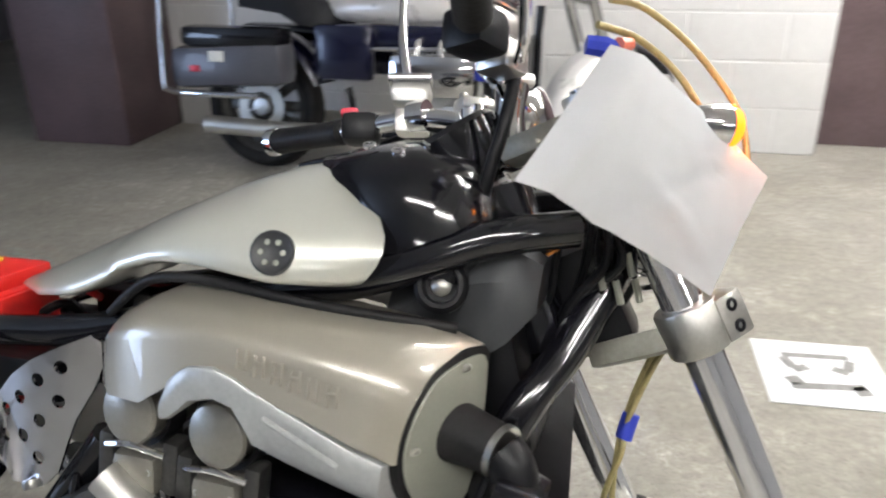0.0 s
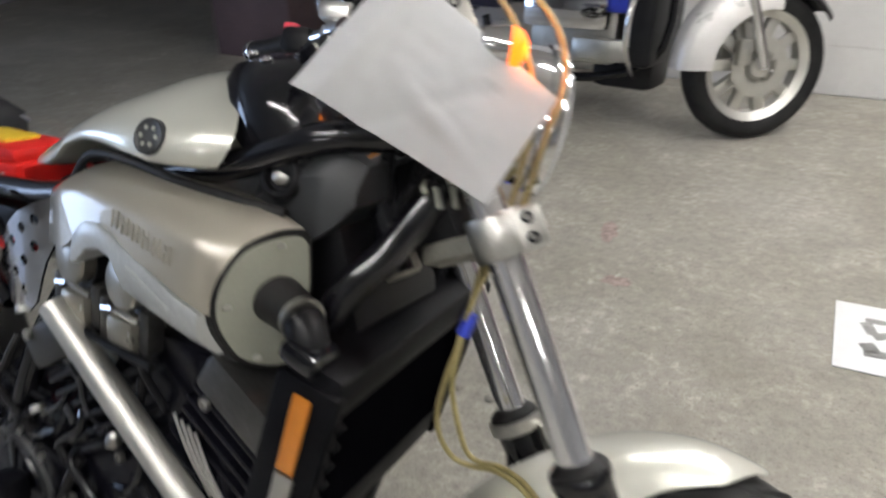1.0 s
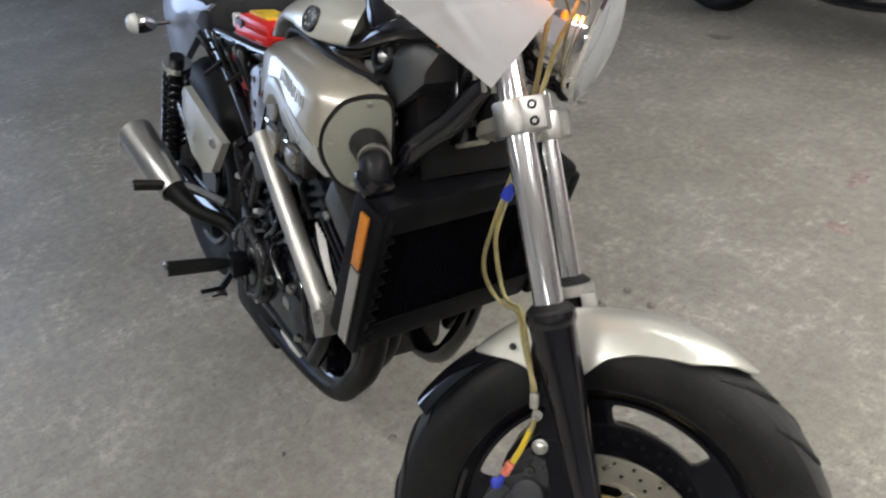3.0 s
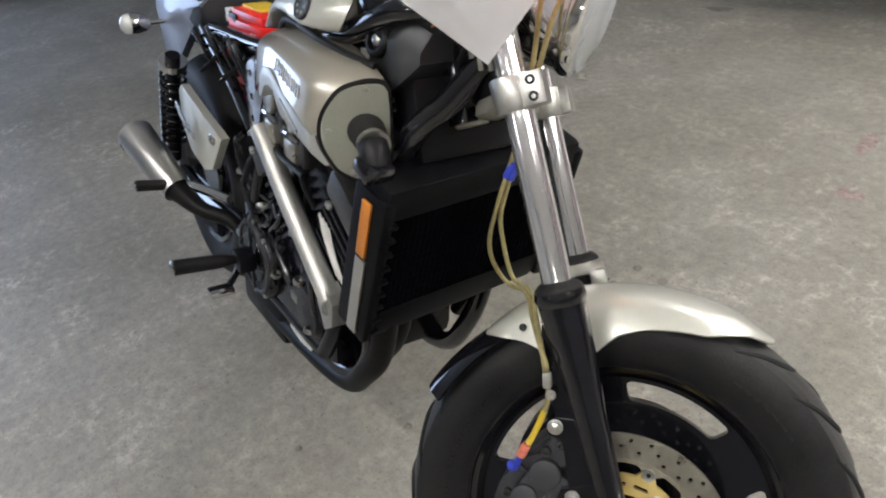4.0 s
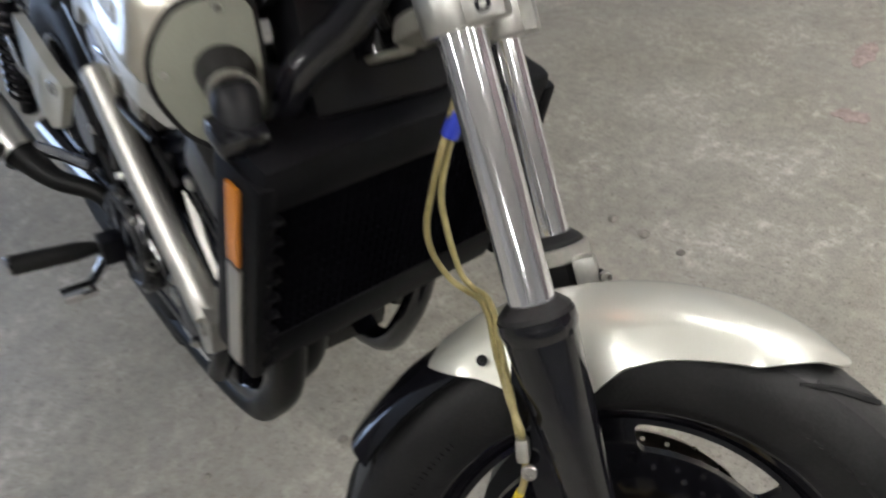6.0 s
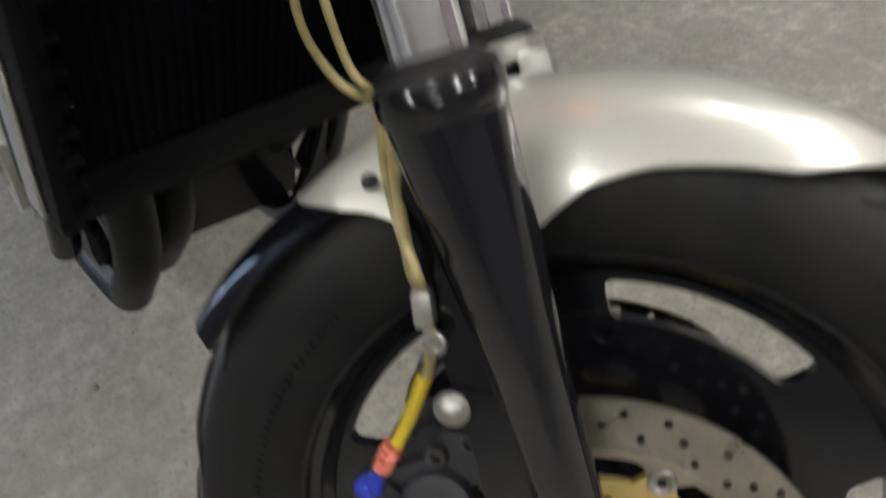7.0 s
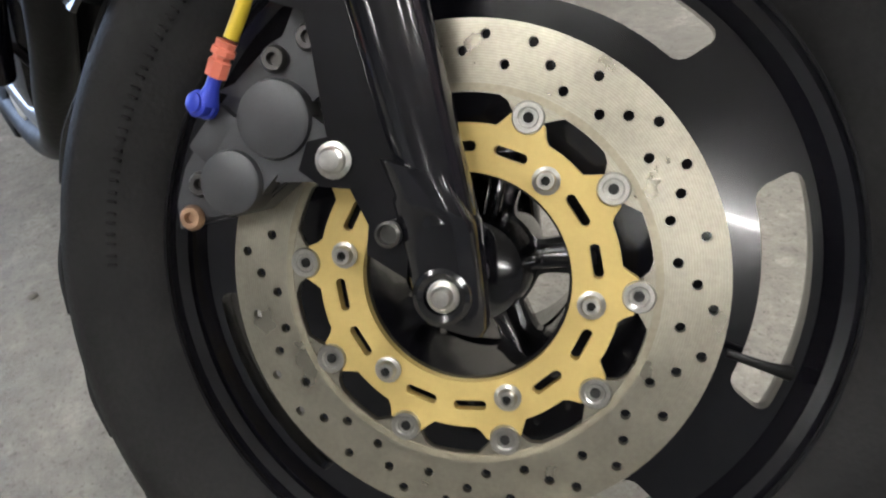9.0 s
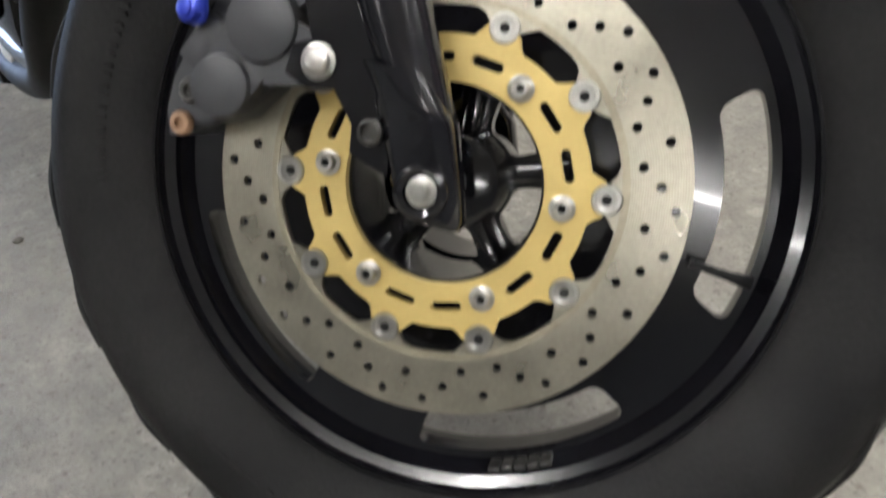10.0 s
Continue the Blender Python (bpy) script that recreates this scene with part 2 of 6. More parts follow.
STAINRED = mat("red_brown_stain", (0.35, 0.275, 0.25), 0.8, 0, 0.3, 40)
STAINDARK = mat("oil_stain", (0.20, 0.185, 0.16), 0.6, 0, 0.3, 30)


# ---- mesh helpers ----
def part(name, bm, material, parent=None, label="", m=None, angle=38):
    me = bpy.data.meshes.new(name)
    bmesh.ops.recalc_face_normals(bm, faces=bm.faces)
    bm.to_mesh(me)
    bm.free()
    me.materials.append(material)
    me.shade_smooth()
    me.set_sharp_from_angle(angle=radians(angle))
    ob = new(name, me)
    ob.parent = parent
    if m is not None:
        ob.matrix_basis = m
    if label:
        ob["label"] = label
    return ob


def share(name, src, parent, m, label=""):
    """Another object on the mesh of src."""
    ob = new(name, src.data)
    ob.parent = parent
    ob.matrix_basis = m
    if label:
        ob["label"] = label
    return ob


def spline(pts, k=5):
    """A smooth line through pts (Catmull-Rom)."""
    p = [Vector(q) for q in pts]
    if len(p) < 3 or k < 2:
        return p
    p = [2 * p[0] - p[1], *p, 2 * p[-1] - p[-2]]
    out = []
    for i in range(1, len(p) - 2):
        a, b, c, d = p[i - 1:i + 3]
        for j in range(k):
            t = j / k
            out.append(0.5 * ((2 * b) + (c - a) * t + (2 * a - 5 * b + 4 * c - d) * t * t + (3 * b - a - 3 * c + d) * t ** 3))
    return out + [p[-2]]


def loft(rings, bm=None, close=True, cap=True):
    """A skin over rings of equal count."""
    bm = bm or bmesh.new()
    vs = [[bm.verts.new(p) for p in r] for r in rings]
    n = len(vs[0])
    for a, b in zip(vs, vs[1:]):
        for i in range(n if close else n - 1):
            j = (i + 1) % n
            bm.faces.new((a[i], a[j], b[j], b[i]))
    if cap and close:
        bm.faces.new(vs[0][::-1])
        bm.faces.new(vs[-1])
    return bm


def tube(pts, r, n=12, k=5, bm=None, cap=True, flat=1.0):
    """A round bar along a smooth line; r may be one radius or one for each point."""
    line = spline(pts, k)
    rr = r if isinstance(r, (list, tuple)) else [r] * len(pts)
    rings, up = [], None
    for i, p in enumerate(line):
        a, b = line[max(0, i - 1)], line[min(len(line) - 1, i + 1)]
        d = (b - a).normalized()
        if up is None:
            up = d.orthogonal().normalized()
        up = (up - d * up.dot(d)).normalized()
        side = d.cross(up)
        f = i / max(1, len(line) - 1) * (len(rr) - 1)
        q = rr[int(f)] + (rr[min(len(rr) - 1, int(f) + 1)] - rr[int(f)]) * (f - int(f))
        rings.append([p + up * (q * math.cos(w)) + side * (q * flat * math.sin(w)) for w in [2 * math.pi * j / n for j in range(n)]])
    return loft(rings, bm, cap=cap)


def lathe(profile, c=(0, 0, 0), axis=(0, 1, 0), n=48, bm=None, loop=False, cap=True):
    """Turns (radius, height along axis) round an axis through c. loop: the profile closes on itself."""
    ax = Vector(axis).normalized()
    u = ax.orthogonal().normalized() if abs(ax.y) < 0.99 else Vector((1, 0, 0))
    v = ax.cross(u) if abs(ax.y) < 0.99 else Vector((0, 0, 1))
    c = Vector(c)
    pr = list(profile) + ([profile[0]] if loop else [])
    rings = [[c + ax * h + (u * math.cos(w) + v * math.sin(w)) * max(r, 1e-5) for w in [2 * math.pi * i / n for i in range(n)]] for r, h in pr]
    bm = loft(rings, bm, cap=cap and not loop)
    bmesh.ops.remove_doubles(bm, verts=bm.verts, dist=1e-5)
    return bm


def box(c, size, bevel=0.003, m=None, bm=None, seg=2):
    new_bm = bmesh.new()
    bmesh.ops.create_cube(new_bm, size=1)
    bmesh.ops.scale(new_bm, vec=size, verts=new_bm.verts)
    if bevel:
        bmesh.ops.bevel(new_bm, geom=list(new_bm.edges), offset=min(bevel, min(size) * 0.45), segments=seg, affect="EDGES", profile=0.6)
    bmesh.ops.transform(new_bm, matrix=Matrix.Translation(c) @ (m or Matrix()), verts=new_bm.verts)
    return join(bm, new_bm)


def join(bm, other):
    if bm is None:
        return other
    me = bpy.data.meshes.new("tmp")
    other.to_mesh(me)
    other.free()
    bm.from_mesh(me)
    bpy.data.meshes.remove(me)
    return bm


def circle(c, r, n=12, turn=0.0):
    return [(c[0] + r * math.cos(turn + 2 * math.pi * i / n), c[1] + r * math.sin(turn + 2 * math.pi * i / n)) for i in range(n)]


def polar(r, deg):
    return (r * math.cos(radians(deg)), r * math.sin(radians(deg)))


def plate(outer, holes, lo, hi, plane="xz", bevel=0.0):
    """A flat plate with holes; outlines lie in the plane, and it reaches from lo to hi across it."""
    def at(p, h):
        return {"xz": (p[0], h, p[1]), "xy": (p[0], p[1], h), "yz": (h, p[0], p[1])}[plane]
    bm = bmesh.new()
    for line in (outer, *holes):
        vs = [bm.verts.new(at(p, lo)) for p in line]
        for a, b in zip(vs, vs[1:] + vs[:1]):
            bm.edges.new((a, b))
    bmesh.ops.triangle_fill(bm, use_beauty=True, use_dissolve=False, edges=bm.edges[:])
    faces = bm.faces[:]
    if hi != lo:
        ext = bmesh.ops.extrude_face_region(bm, geom=faces)
        shift = Vector(at((0, 0), hi)) - Vector(at((0, 0), lo))
        bmesh.ops.translate(bm, vec=shift, verts=[g for g in ext["geom"] if isinstance(g, bmesh.types.BMVert)])
    return bm


def moved(bm, m):
    bmesh.ops.transform(bm, matrix=m, verts=bm.verts)
    return bm


def bolt(c, axis, r=0.006, h=0.005, socket=True):
    """A round cap screw with a hexagon socket."""
    prof = [(r * 0.98, 0), (r, h * 0.75), (r * 0.86, h)]
    bm = lathe(prof + ([(r * 0.5, h), (r * 0.46, h * 0.35)] if socket else []), c, axis, n=12)
    return bm


# ---- the garage ----
def structure(name, bm, material, label, m=ROOM, angle=30):
    return tagged(part(name, bm, material, None, m=m, angle=angle), label, name.split("_")[0], kind="structure")


fl = bmesh.new()
bmesh.ops.create_grid(fl, x_segments=2, y_segments=2, size=1)
bmesh.ops.scale(fl, vec=(8.5, 10.0, 1), verts=fl.verts)
structure("floor", moved(fl, Matrix.Translation((1.0, -0.8, 0))), CONCRETE, "worn grey concrete garage floor with pale scuffs and stains")
structure("wall_north", box((-0.685, 4.80, 1.4), (3.83, 0.24, 2.8), 0.01), PAINTWHITE, "rough white painted masonry wall of the garage")
structure("wall_north_brown", box((4.92, 5.035, 1.4), (7.7, 0.22, 2.8), 0.01), BROWN, "dark brown painted wall set back beside the white wall")
structure("pillar", box((-2.935, 4.51, 1.4), (0.65, 0.78, 2.8), 0.012), BROWN, "dark brown painted pillar at the end of the white wall")
structure("wall_back", box((-4.7, 8.1, 1.4), (4.2, 0.2, 2.8), 0), HAZEWALL, "grey plaster wall in the unlit passage, colour lifted for haze")
structure("wall_passage", box((-2.70, 6.46, 1.4), (0.2, 3.06, 2.8), 0), HAZEWALL, "grey plaster side wall of the unlit passage, colour lifted for haze")
structure("wall_east", box((8.7, -2.0, 1.4), (0.2, 14.2, 2.8), 0), GARAGEWALL, "grey plaster side wall of the garage")
structure("wall_south", box((1.0, -9.0, 1.4), (15.2, 0.2, 2.8), 0), GARAGEWALL, "grey plaster rear wall of the garage")
# west wall with the daylight gate opening
wall_w = box((-6.7, 4.2, 1.4), (0.2, 8.4, 2.8), 0)
box((-6.7, -5.75, 1.4), (0.2, 6.3, 2.8), 0, bm=wall_w)
box((-6.7, -1.3, 2.55), (0.2, 2.6, 0.5), 0, bm=wall_w)
structure("wall_west", wall_w, HAZEWALL, "grey wall with an open gate to daylight")
structure("ceiling", box((1.0, -0.2, 2.88), (15.6, 17.8, 0.16), 0), CEIL, "pale painted garage ceiling")

TUBE = glow("fluorescent_tube", (0.985, 0.975, 0.965), 88.0)


def ceiling_lamp(u, v, length=1.5):
    e = new("ceiling_lamp")
    e.matrix_world = ROOM @ pose(u, v, 2.78)
    tagged(e, "white fluorescent strip lamp fixed to the ceiling", "ceiling lamp", "strip lamps")
    part("housing", box((0, 0, 0), (length + 0.06, 0.16, 0.04), 0.008), WHITEPLASTIC, e)
    for dy in (-0.045, 0.045):
        part("tube", tube([(-length / 2, dy, -0.04), (length / 2, dy, -0.04)], 0.013, 10, 1), TUBE, e)
    return e


for u, v in ((-0.11, -0.69), (1.54, -1.15), (2.98, 0.94), (1.25, 2.13), (3.53, 3.09), (1.4, 3.73), (2.35, 2.67), (-0.37, -5.51), (5.04, -3.33)):
    ceiling_lamp(u, v)
area("gate_daylight", ROOM @ pose(-6.5, -1.3, 1.2, 0, -90, 0), 2.2, 2.5, 105, (0.52, 0.68, 1.0))


def blot(name, pts, material, label, h=0.004):
    """A thin uneven blot on the floor."""
    return tagged(part(name, plate(pts, [], 0.0005, h * 0.35, "xy"), material), label, "stain", kind="structure")


def blob(cx, cy, rx, ry, seed, n=22):
    rnd = random.Random(seed)
    return [(cx + rx * (0.7 + 0.6 * rnd.random()) * math.cos(2 * math.pi * i / n), cy + ry * (0.7 + 0.6 * rnd.random()) * math.sin(2 * math.pi * i / n)) for i in range(n)]


blot("floor_stain", blob(0.578, 2.645, 0.028, 0.075, 3), STAINRED, "small red-brown stain on the concrete floor")
blot("floor_stain", blob(0.626, 2.298, 0.045, 0.03, 4), STAINRED, "small red-brown stain on the concrete floor")
blot("floor_stain", blob(-0.418, 3.798, 0.06, 0.035, 5), STAINDARK, "dark oil stain on the concrete floor")
for i, (x, y, r) in enumerate(((0.269, 1.674, 0.012), (0.355, 1.650, 0.014), (0.450, 1.625, 0.010), (0.117, 0.891, 0.010), (-0.051, 0.706, 0.008))):
    e = lathe([(r * 0.9, 0), (r, r * 0.25), (r * 0.6, r * 0.6), (0.0001, r * 0.7)], (x, y, 0), (0, 0, 1), n=9)
    for v in e.verts:
        v.co.x += random.Random(i * 31 + v.index).uniform(-0.15, 0.15) * r
    tagged(part("dirt_crumb", e, STAINDARK), "small dark crumb of dirt on the concrete floor", "dirt", "floor crumbs")

# the flat printed sheet on the floor
SIGN = Matrix.Translation((1.393, 2.112, 0.0)) @ Matrix.Rotation(radians(-11), 4, "Z")
sign = tagged(part("floor_sign", box((0, 0, 0.003), (0.345, 0.345, 0.004), 0.0015), PAPER, m=SIGN), "white printed sheet with faded grey blocks lying on the floor", "sign")
bm = None
for x, y, w, h, a in ((0.0, 0.090, 0.19, 0.024, 2), (-0.085, 0.045, 0.030, 0.060, 18), (0.085, 0.045, 0.030, 0.060, -18), (-0.055, 0.015, 0.045, 0.030, 30), (0.055, 0.015, 0.045, 0.030, -30), (0.0, -0.075, 0.20, 0.030, 5), (-0.085, -0.055, 0.040, 0.045, 25), (0.085, -0.085, 0.040, 0.045, 15)):
    bm = box((x, y, 0.0055), (w, h, 0.001), 0, Matrix.Rotation(radians(a), 4, "Z"), bm)
part("print", bm, MARKINK, sign)


# ---- the motorcycle ----
BASE = pose(0.7139, 0.6816, 0.0175, 0, 0, -17) @ pose(0, 0, 0, -11, 0, 0)
BODY = Matrix.Translation((0.014, -0.031, -0.003))
BIKE = BASE @ BODY
RAKE = radians(28)
AXIS = Vector((-math.sin(RAKE), 0, math.cos(RAKE)))
PIVOT = Vector((0, 0, 0.287)) - 0.03 * Vector((math.cos(RAKE), 0, math.sin(RAKE)))
STEER = BODY.inverted() @ Matrix.Translation(PIVOT) @ Matrix.Rotation(radians(43), 4, AXIS) @ Matrix.Translation(-PIVOT)
bike = new("motorcycle")
bike.matrix_world = BIKE
tagged(bike, "silver and black naked muscle motorcycle, partly stripped, on its side stand", "motorcycle")
HUB = Vector((0.002, 0.014, 0.289))


FAR_AHEAD = -0.004
NEAR_Y, FAR_Y = -0.114, 0.150


def fork_x(z):
    return 0.007 - 0.522 * (z - 0.281)


def wheel_tyre(R, rim, half, c):
    prof = [(rim - 0.004, -half * 0.72), (rim + 0.006, -half * 0.80), (rim + (R - rim) * 0.35, -half * 0.98), (rim + (R - rim) * 0.55, -half),
            (rim + (R - rim) * 0.72, -half * 0.92), (R - (R - rim) * 0.13, -half * 0.66), (R - 0.0030, -half * 0.32), (R, 0)]
    prof = prof + [(r, -h) for r, h in prof[-2::-1]]
    prof += [(rim - 0.010, half * 0.6), (rim - 0.010, -half * 0.6)]
    return lathe(prof, c, (0, 1, 0), 168, loop=True)


def front_wheel():
    b = lathe([(0.241, -0.047), (0.243, -0.043), (0.238, -0.040), (0.233, -0.034), (0.227, -0.020), (0.225, 0.0), (0.227, 0.020), (0.233, 0.034), (0.238, 0.040), (0.243, 0.043), (0.241, 0.047),
               (0.235, 0.046), (0.231, 0.040), (0.222, 0.034), (0.214, 0.026), (0.2050, 0.018), (0.2030, 0.0), (0.2050, -0.012), (0.2085, -0.0145), (0.2095, -0.0165), (0.2160, -0.0215), (0.2175, -0.0245), (0.2165, -0.0275), (0.2235, -0.031), (0.2265, -0.036), (0.2258, -0.0395), (0.2310, -0.0405), (0.2335, -0.0430), (0.2370, -0.0470), (0.2390, -0.0480)], HUB, (0, 1, 0), 120, loop=True)
    # flat web with five kidney windows near the rim and five openings round the hub

    def kidney(r0, r1, mid, half0, half1, cr):
        """Curved slot between two radii with round corners."""
        out = []
        av, au = cr / (r1 - r0), cr / (radians(half0 + half1) / 2 * (r0 + r1) / 2)
        for su, sv, a0 in ((1, 0, -90), (1, 1, 0), (-1, 1, 90), (-1, 0, 180)):
            for k in range(5):
                a = radians(a0 + 22.5 * k)
                out.append((su * (1 - au) + au * math.cos(a), (av if sv == 0 else 1 - av) + av * math.sin(a)))
            n = 9 if (su, sv) in ((1, 1), (-1, 0)) else 0
            for k in range(1, n + 1):
                f = k / (n + 1)
                u = (1 - au) * (1 - 2 * f) * (1 if sv else -1)
                out.append((u, float(sv)))
        return [(HUB.x + x, HUB.z + z) for x, z in [polar(r0 + (r1 - r0) * v, mid + u * (half0 + (half1 - half0) * v)) for u, v in out]]
    windows = [kidney(0.1725, 0.2015, 9.2 + 72 * k, 21.0, 23.0, 0.0085) for k in range(5)] + [kidney(0.036, 0.062, 56 + 72 * k, 20, 24, 0.008) for k in range(5)]
    rim_line = [(HUB.x + x, HUB.z + z) for x, z in [polar(0.2075, i * 3) for i in range(120)]]
    b = join(b, plate(rim_line, windows, HUB.y - 0.016, HUB.y - 0.004))
    # ribs at the hub
    ribs = []
    for k in range(5):
        x, z = polar(0.050, 20 + 72 * k)
        ribs.append(box((HUB.x + x, HUB.y, HUB.z + z), (0.050, 0.080, 0.010), 0.003, Matrix.Rotation(-radians(20 + 72 * k), 4, "Y")))
    b = join(b, lathe([(0.026, -0.062), (0.031, -0.060), (0.034, -0.030), (0.035, 0.0), (0.034, 0.030), (0.031, 0.060), (0.026, 0.062)], HUB, (0, 1, 0), 40))
    # disc seats
    for s in (-1, 1):
        b = join(b, lathe([(0.0645, s * 0.078), (0.066, s * 0.076), (0.068, s * 0.012), (0.061, s * 0.012), (0.0605, s * 0.078)], HUB, (0, 1, 0), 48, loop=True))
    w = part("front_wheel", b, BLACKGLOSS, bike, "black five-spoke cast front wheel", STEER, 30)
    for rb in ribs:
        part("hub_rib", rb, BLACKGLOSS, w)
    R, half, rim = 0.322, 0.063, 0.236
    prof_y = [0.0, half * 0.32, half * 0.66, half * 0.92, half]
    prof_r = [R, R - 0.0030, R - (R - rim) * 0.13, rim + (R - rim) * 0.72, rim + (R - rim) * 0.55]
    crown = lambda y: float(np.interp(abs(y), prof_y, prof_r))
    to_world = BIKE @ STEER
    back = to_world.inverted()

    def settle(bm):
        """The rubber flattens where it stands on the floor."""
        for v in bm.verts:
            q = to_world @ v.co
            if q.z < 0.001:
                q.z = 0.001
                v.co = back @ q
        return bm
    part("tyre", settle(wheel_tyre(R, rim, half, HUB)), TYRE, w, "black road tyre with sickle tread grooves")
    band = [(crown(y) + 0.0006, y) for y in [-0.049 + 0.007 * i for i in range(15)]]
    part("tread", settle(lathe(band, HUB, (0, 1, 0), 168, cap=False)), TREAD, w, "worn dusty tread rubber")
    # sickle grooves across both shoulders, each with pips behind it, their shade as black strips
    for k in range(20):
        for s in (-1, 1):
            base = 18.0 * k + (9 if s > 0 else 0) + 6
            line = []
            for i in range(9):
                f = i / 8
                y = s * (0.002 + 0.052 * f)
                x, z = polar(crown(y) + 0.0004, base + 16 * f ** 1.7)
                line.append((HUB.x + x, HUB.y + y, HUB.z + z))
            g = settle(tube(line, [0.0014, 0.0034, 0.0048, 0.0050, 0.0046, 0.0036, 0.0014], 6, 2))
            part("tread_groove", g, RECESSSHADE, w)
            if s < 0:
                for d, y in ((8, -0.034), (13, -0.044)):
                    x, z = polar(crown(y) + 0.0006, base + d)
                    part("tread_pip", settle(lathe([(0.0024, 0), (0.0018, 0.0008)], (HUB.x + x, HUB.y + y, HUB.z + z), (x, y * 3, z), 6)), RECESSSHADE, w)
    # raised sidewall writing as plain bars
    for k, (wide, tall) in enumerate(((0.012, 0.012), (0.015, 0.011), (0.014, 0.011), (0.012, 0.012), (0.006, 0.012), (0.011, 0.012), (0.013, 0.011))):
        for turn in (0, 170):
            a = 240.5 + turn + 3.4 * k
            x, z = polar(0.2700, a)
            for d in (-0.36, 0.36):
                part("sidewall_bar", box((HUB.x + x, HUB.y - 0.0608, HUB.z + z), (tall * 0.3, 0.0024, wide), 0.0006, Matrix.Rotation(-radians(a), 4, "Y") @ Matrix.Translation((tall * d, 0, 0)), None, 1), RUBBER, w)
    for k in range(15):
        a = 148 + 3.3 * k
        x, z = polar(0.2585, a)
        for d in (-0.0032, 0.0032):
            part("sidewall_bar", box((HUB.x + x, HUB.y - 0.0578, HUB.z + z), (0.0095, 0.0030, 0.0018), 0.0006, Matrix.Rotation(-radians(a), 4, "Y") @ Matrix.Translation((0, 0, d)), None, 1), TYRE, w)
    for s in (-1, 1):
        disc(w, s)
    # valve in the rim well
    x, z = polar(0.2020, -4.5)
    part("valve", tube([(HUB.x + x, -0.006, HUB.z + z), (HUB.x + x * 0.93, -0.012, HUB.z + z * 0.93), (HUB.x + x * 0.80, -0.014, HUB.z + z * 0.80)], [0.0052, 0.0034, 0.0026], 10), BLACKPLASTIC, w, "black rubber tyre valve")
    bw = None
    for i in range(5):
        x, z = polar(0.2060, -68 + 2.6 * i)
        bw = box((HUB.x + x, -0.018, HUB.z + z), (0.004, 0.016, 0.008), 0.001, Matrix.Rotation(-radians(-68 + 2.6 * i), 4, "Y"), bw)
    part("balance_weight", bw, DARKCAST, w, "grey stick-on balance weights")
    part("axle", lathe([(0.0001, -0.1425), (0.0044, -0.1425), (0.0054, -0.141), (0.0056, -0.136), (0.0074, -0.1355), (0.0078, -0.1370), (0.0086, -0.1368), (0.0090, -0.132), (0.0105, -0.1295), (0.0105, -0.123), (0.012, 0.11), (0.016, 0.125), (0.0001, 0.126)], HUB, (0, 1, 0), 24), STEEL, w, "zinc-plated wheel axle end")
    return w


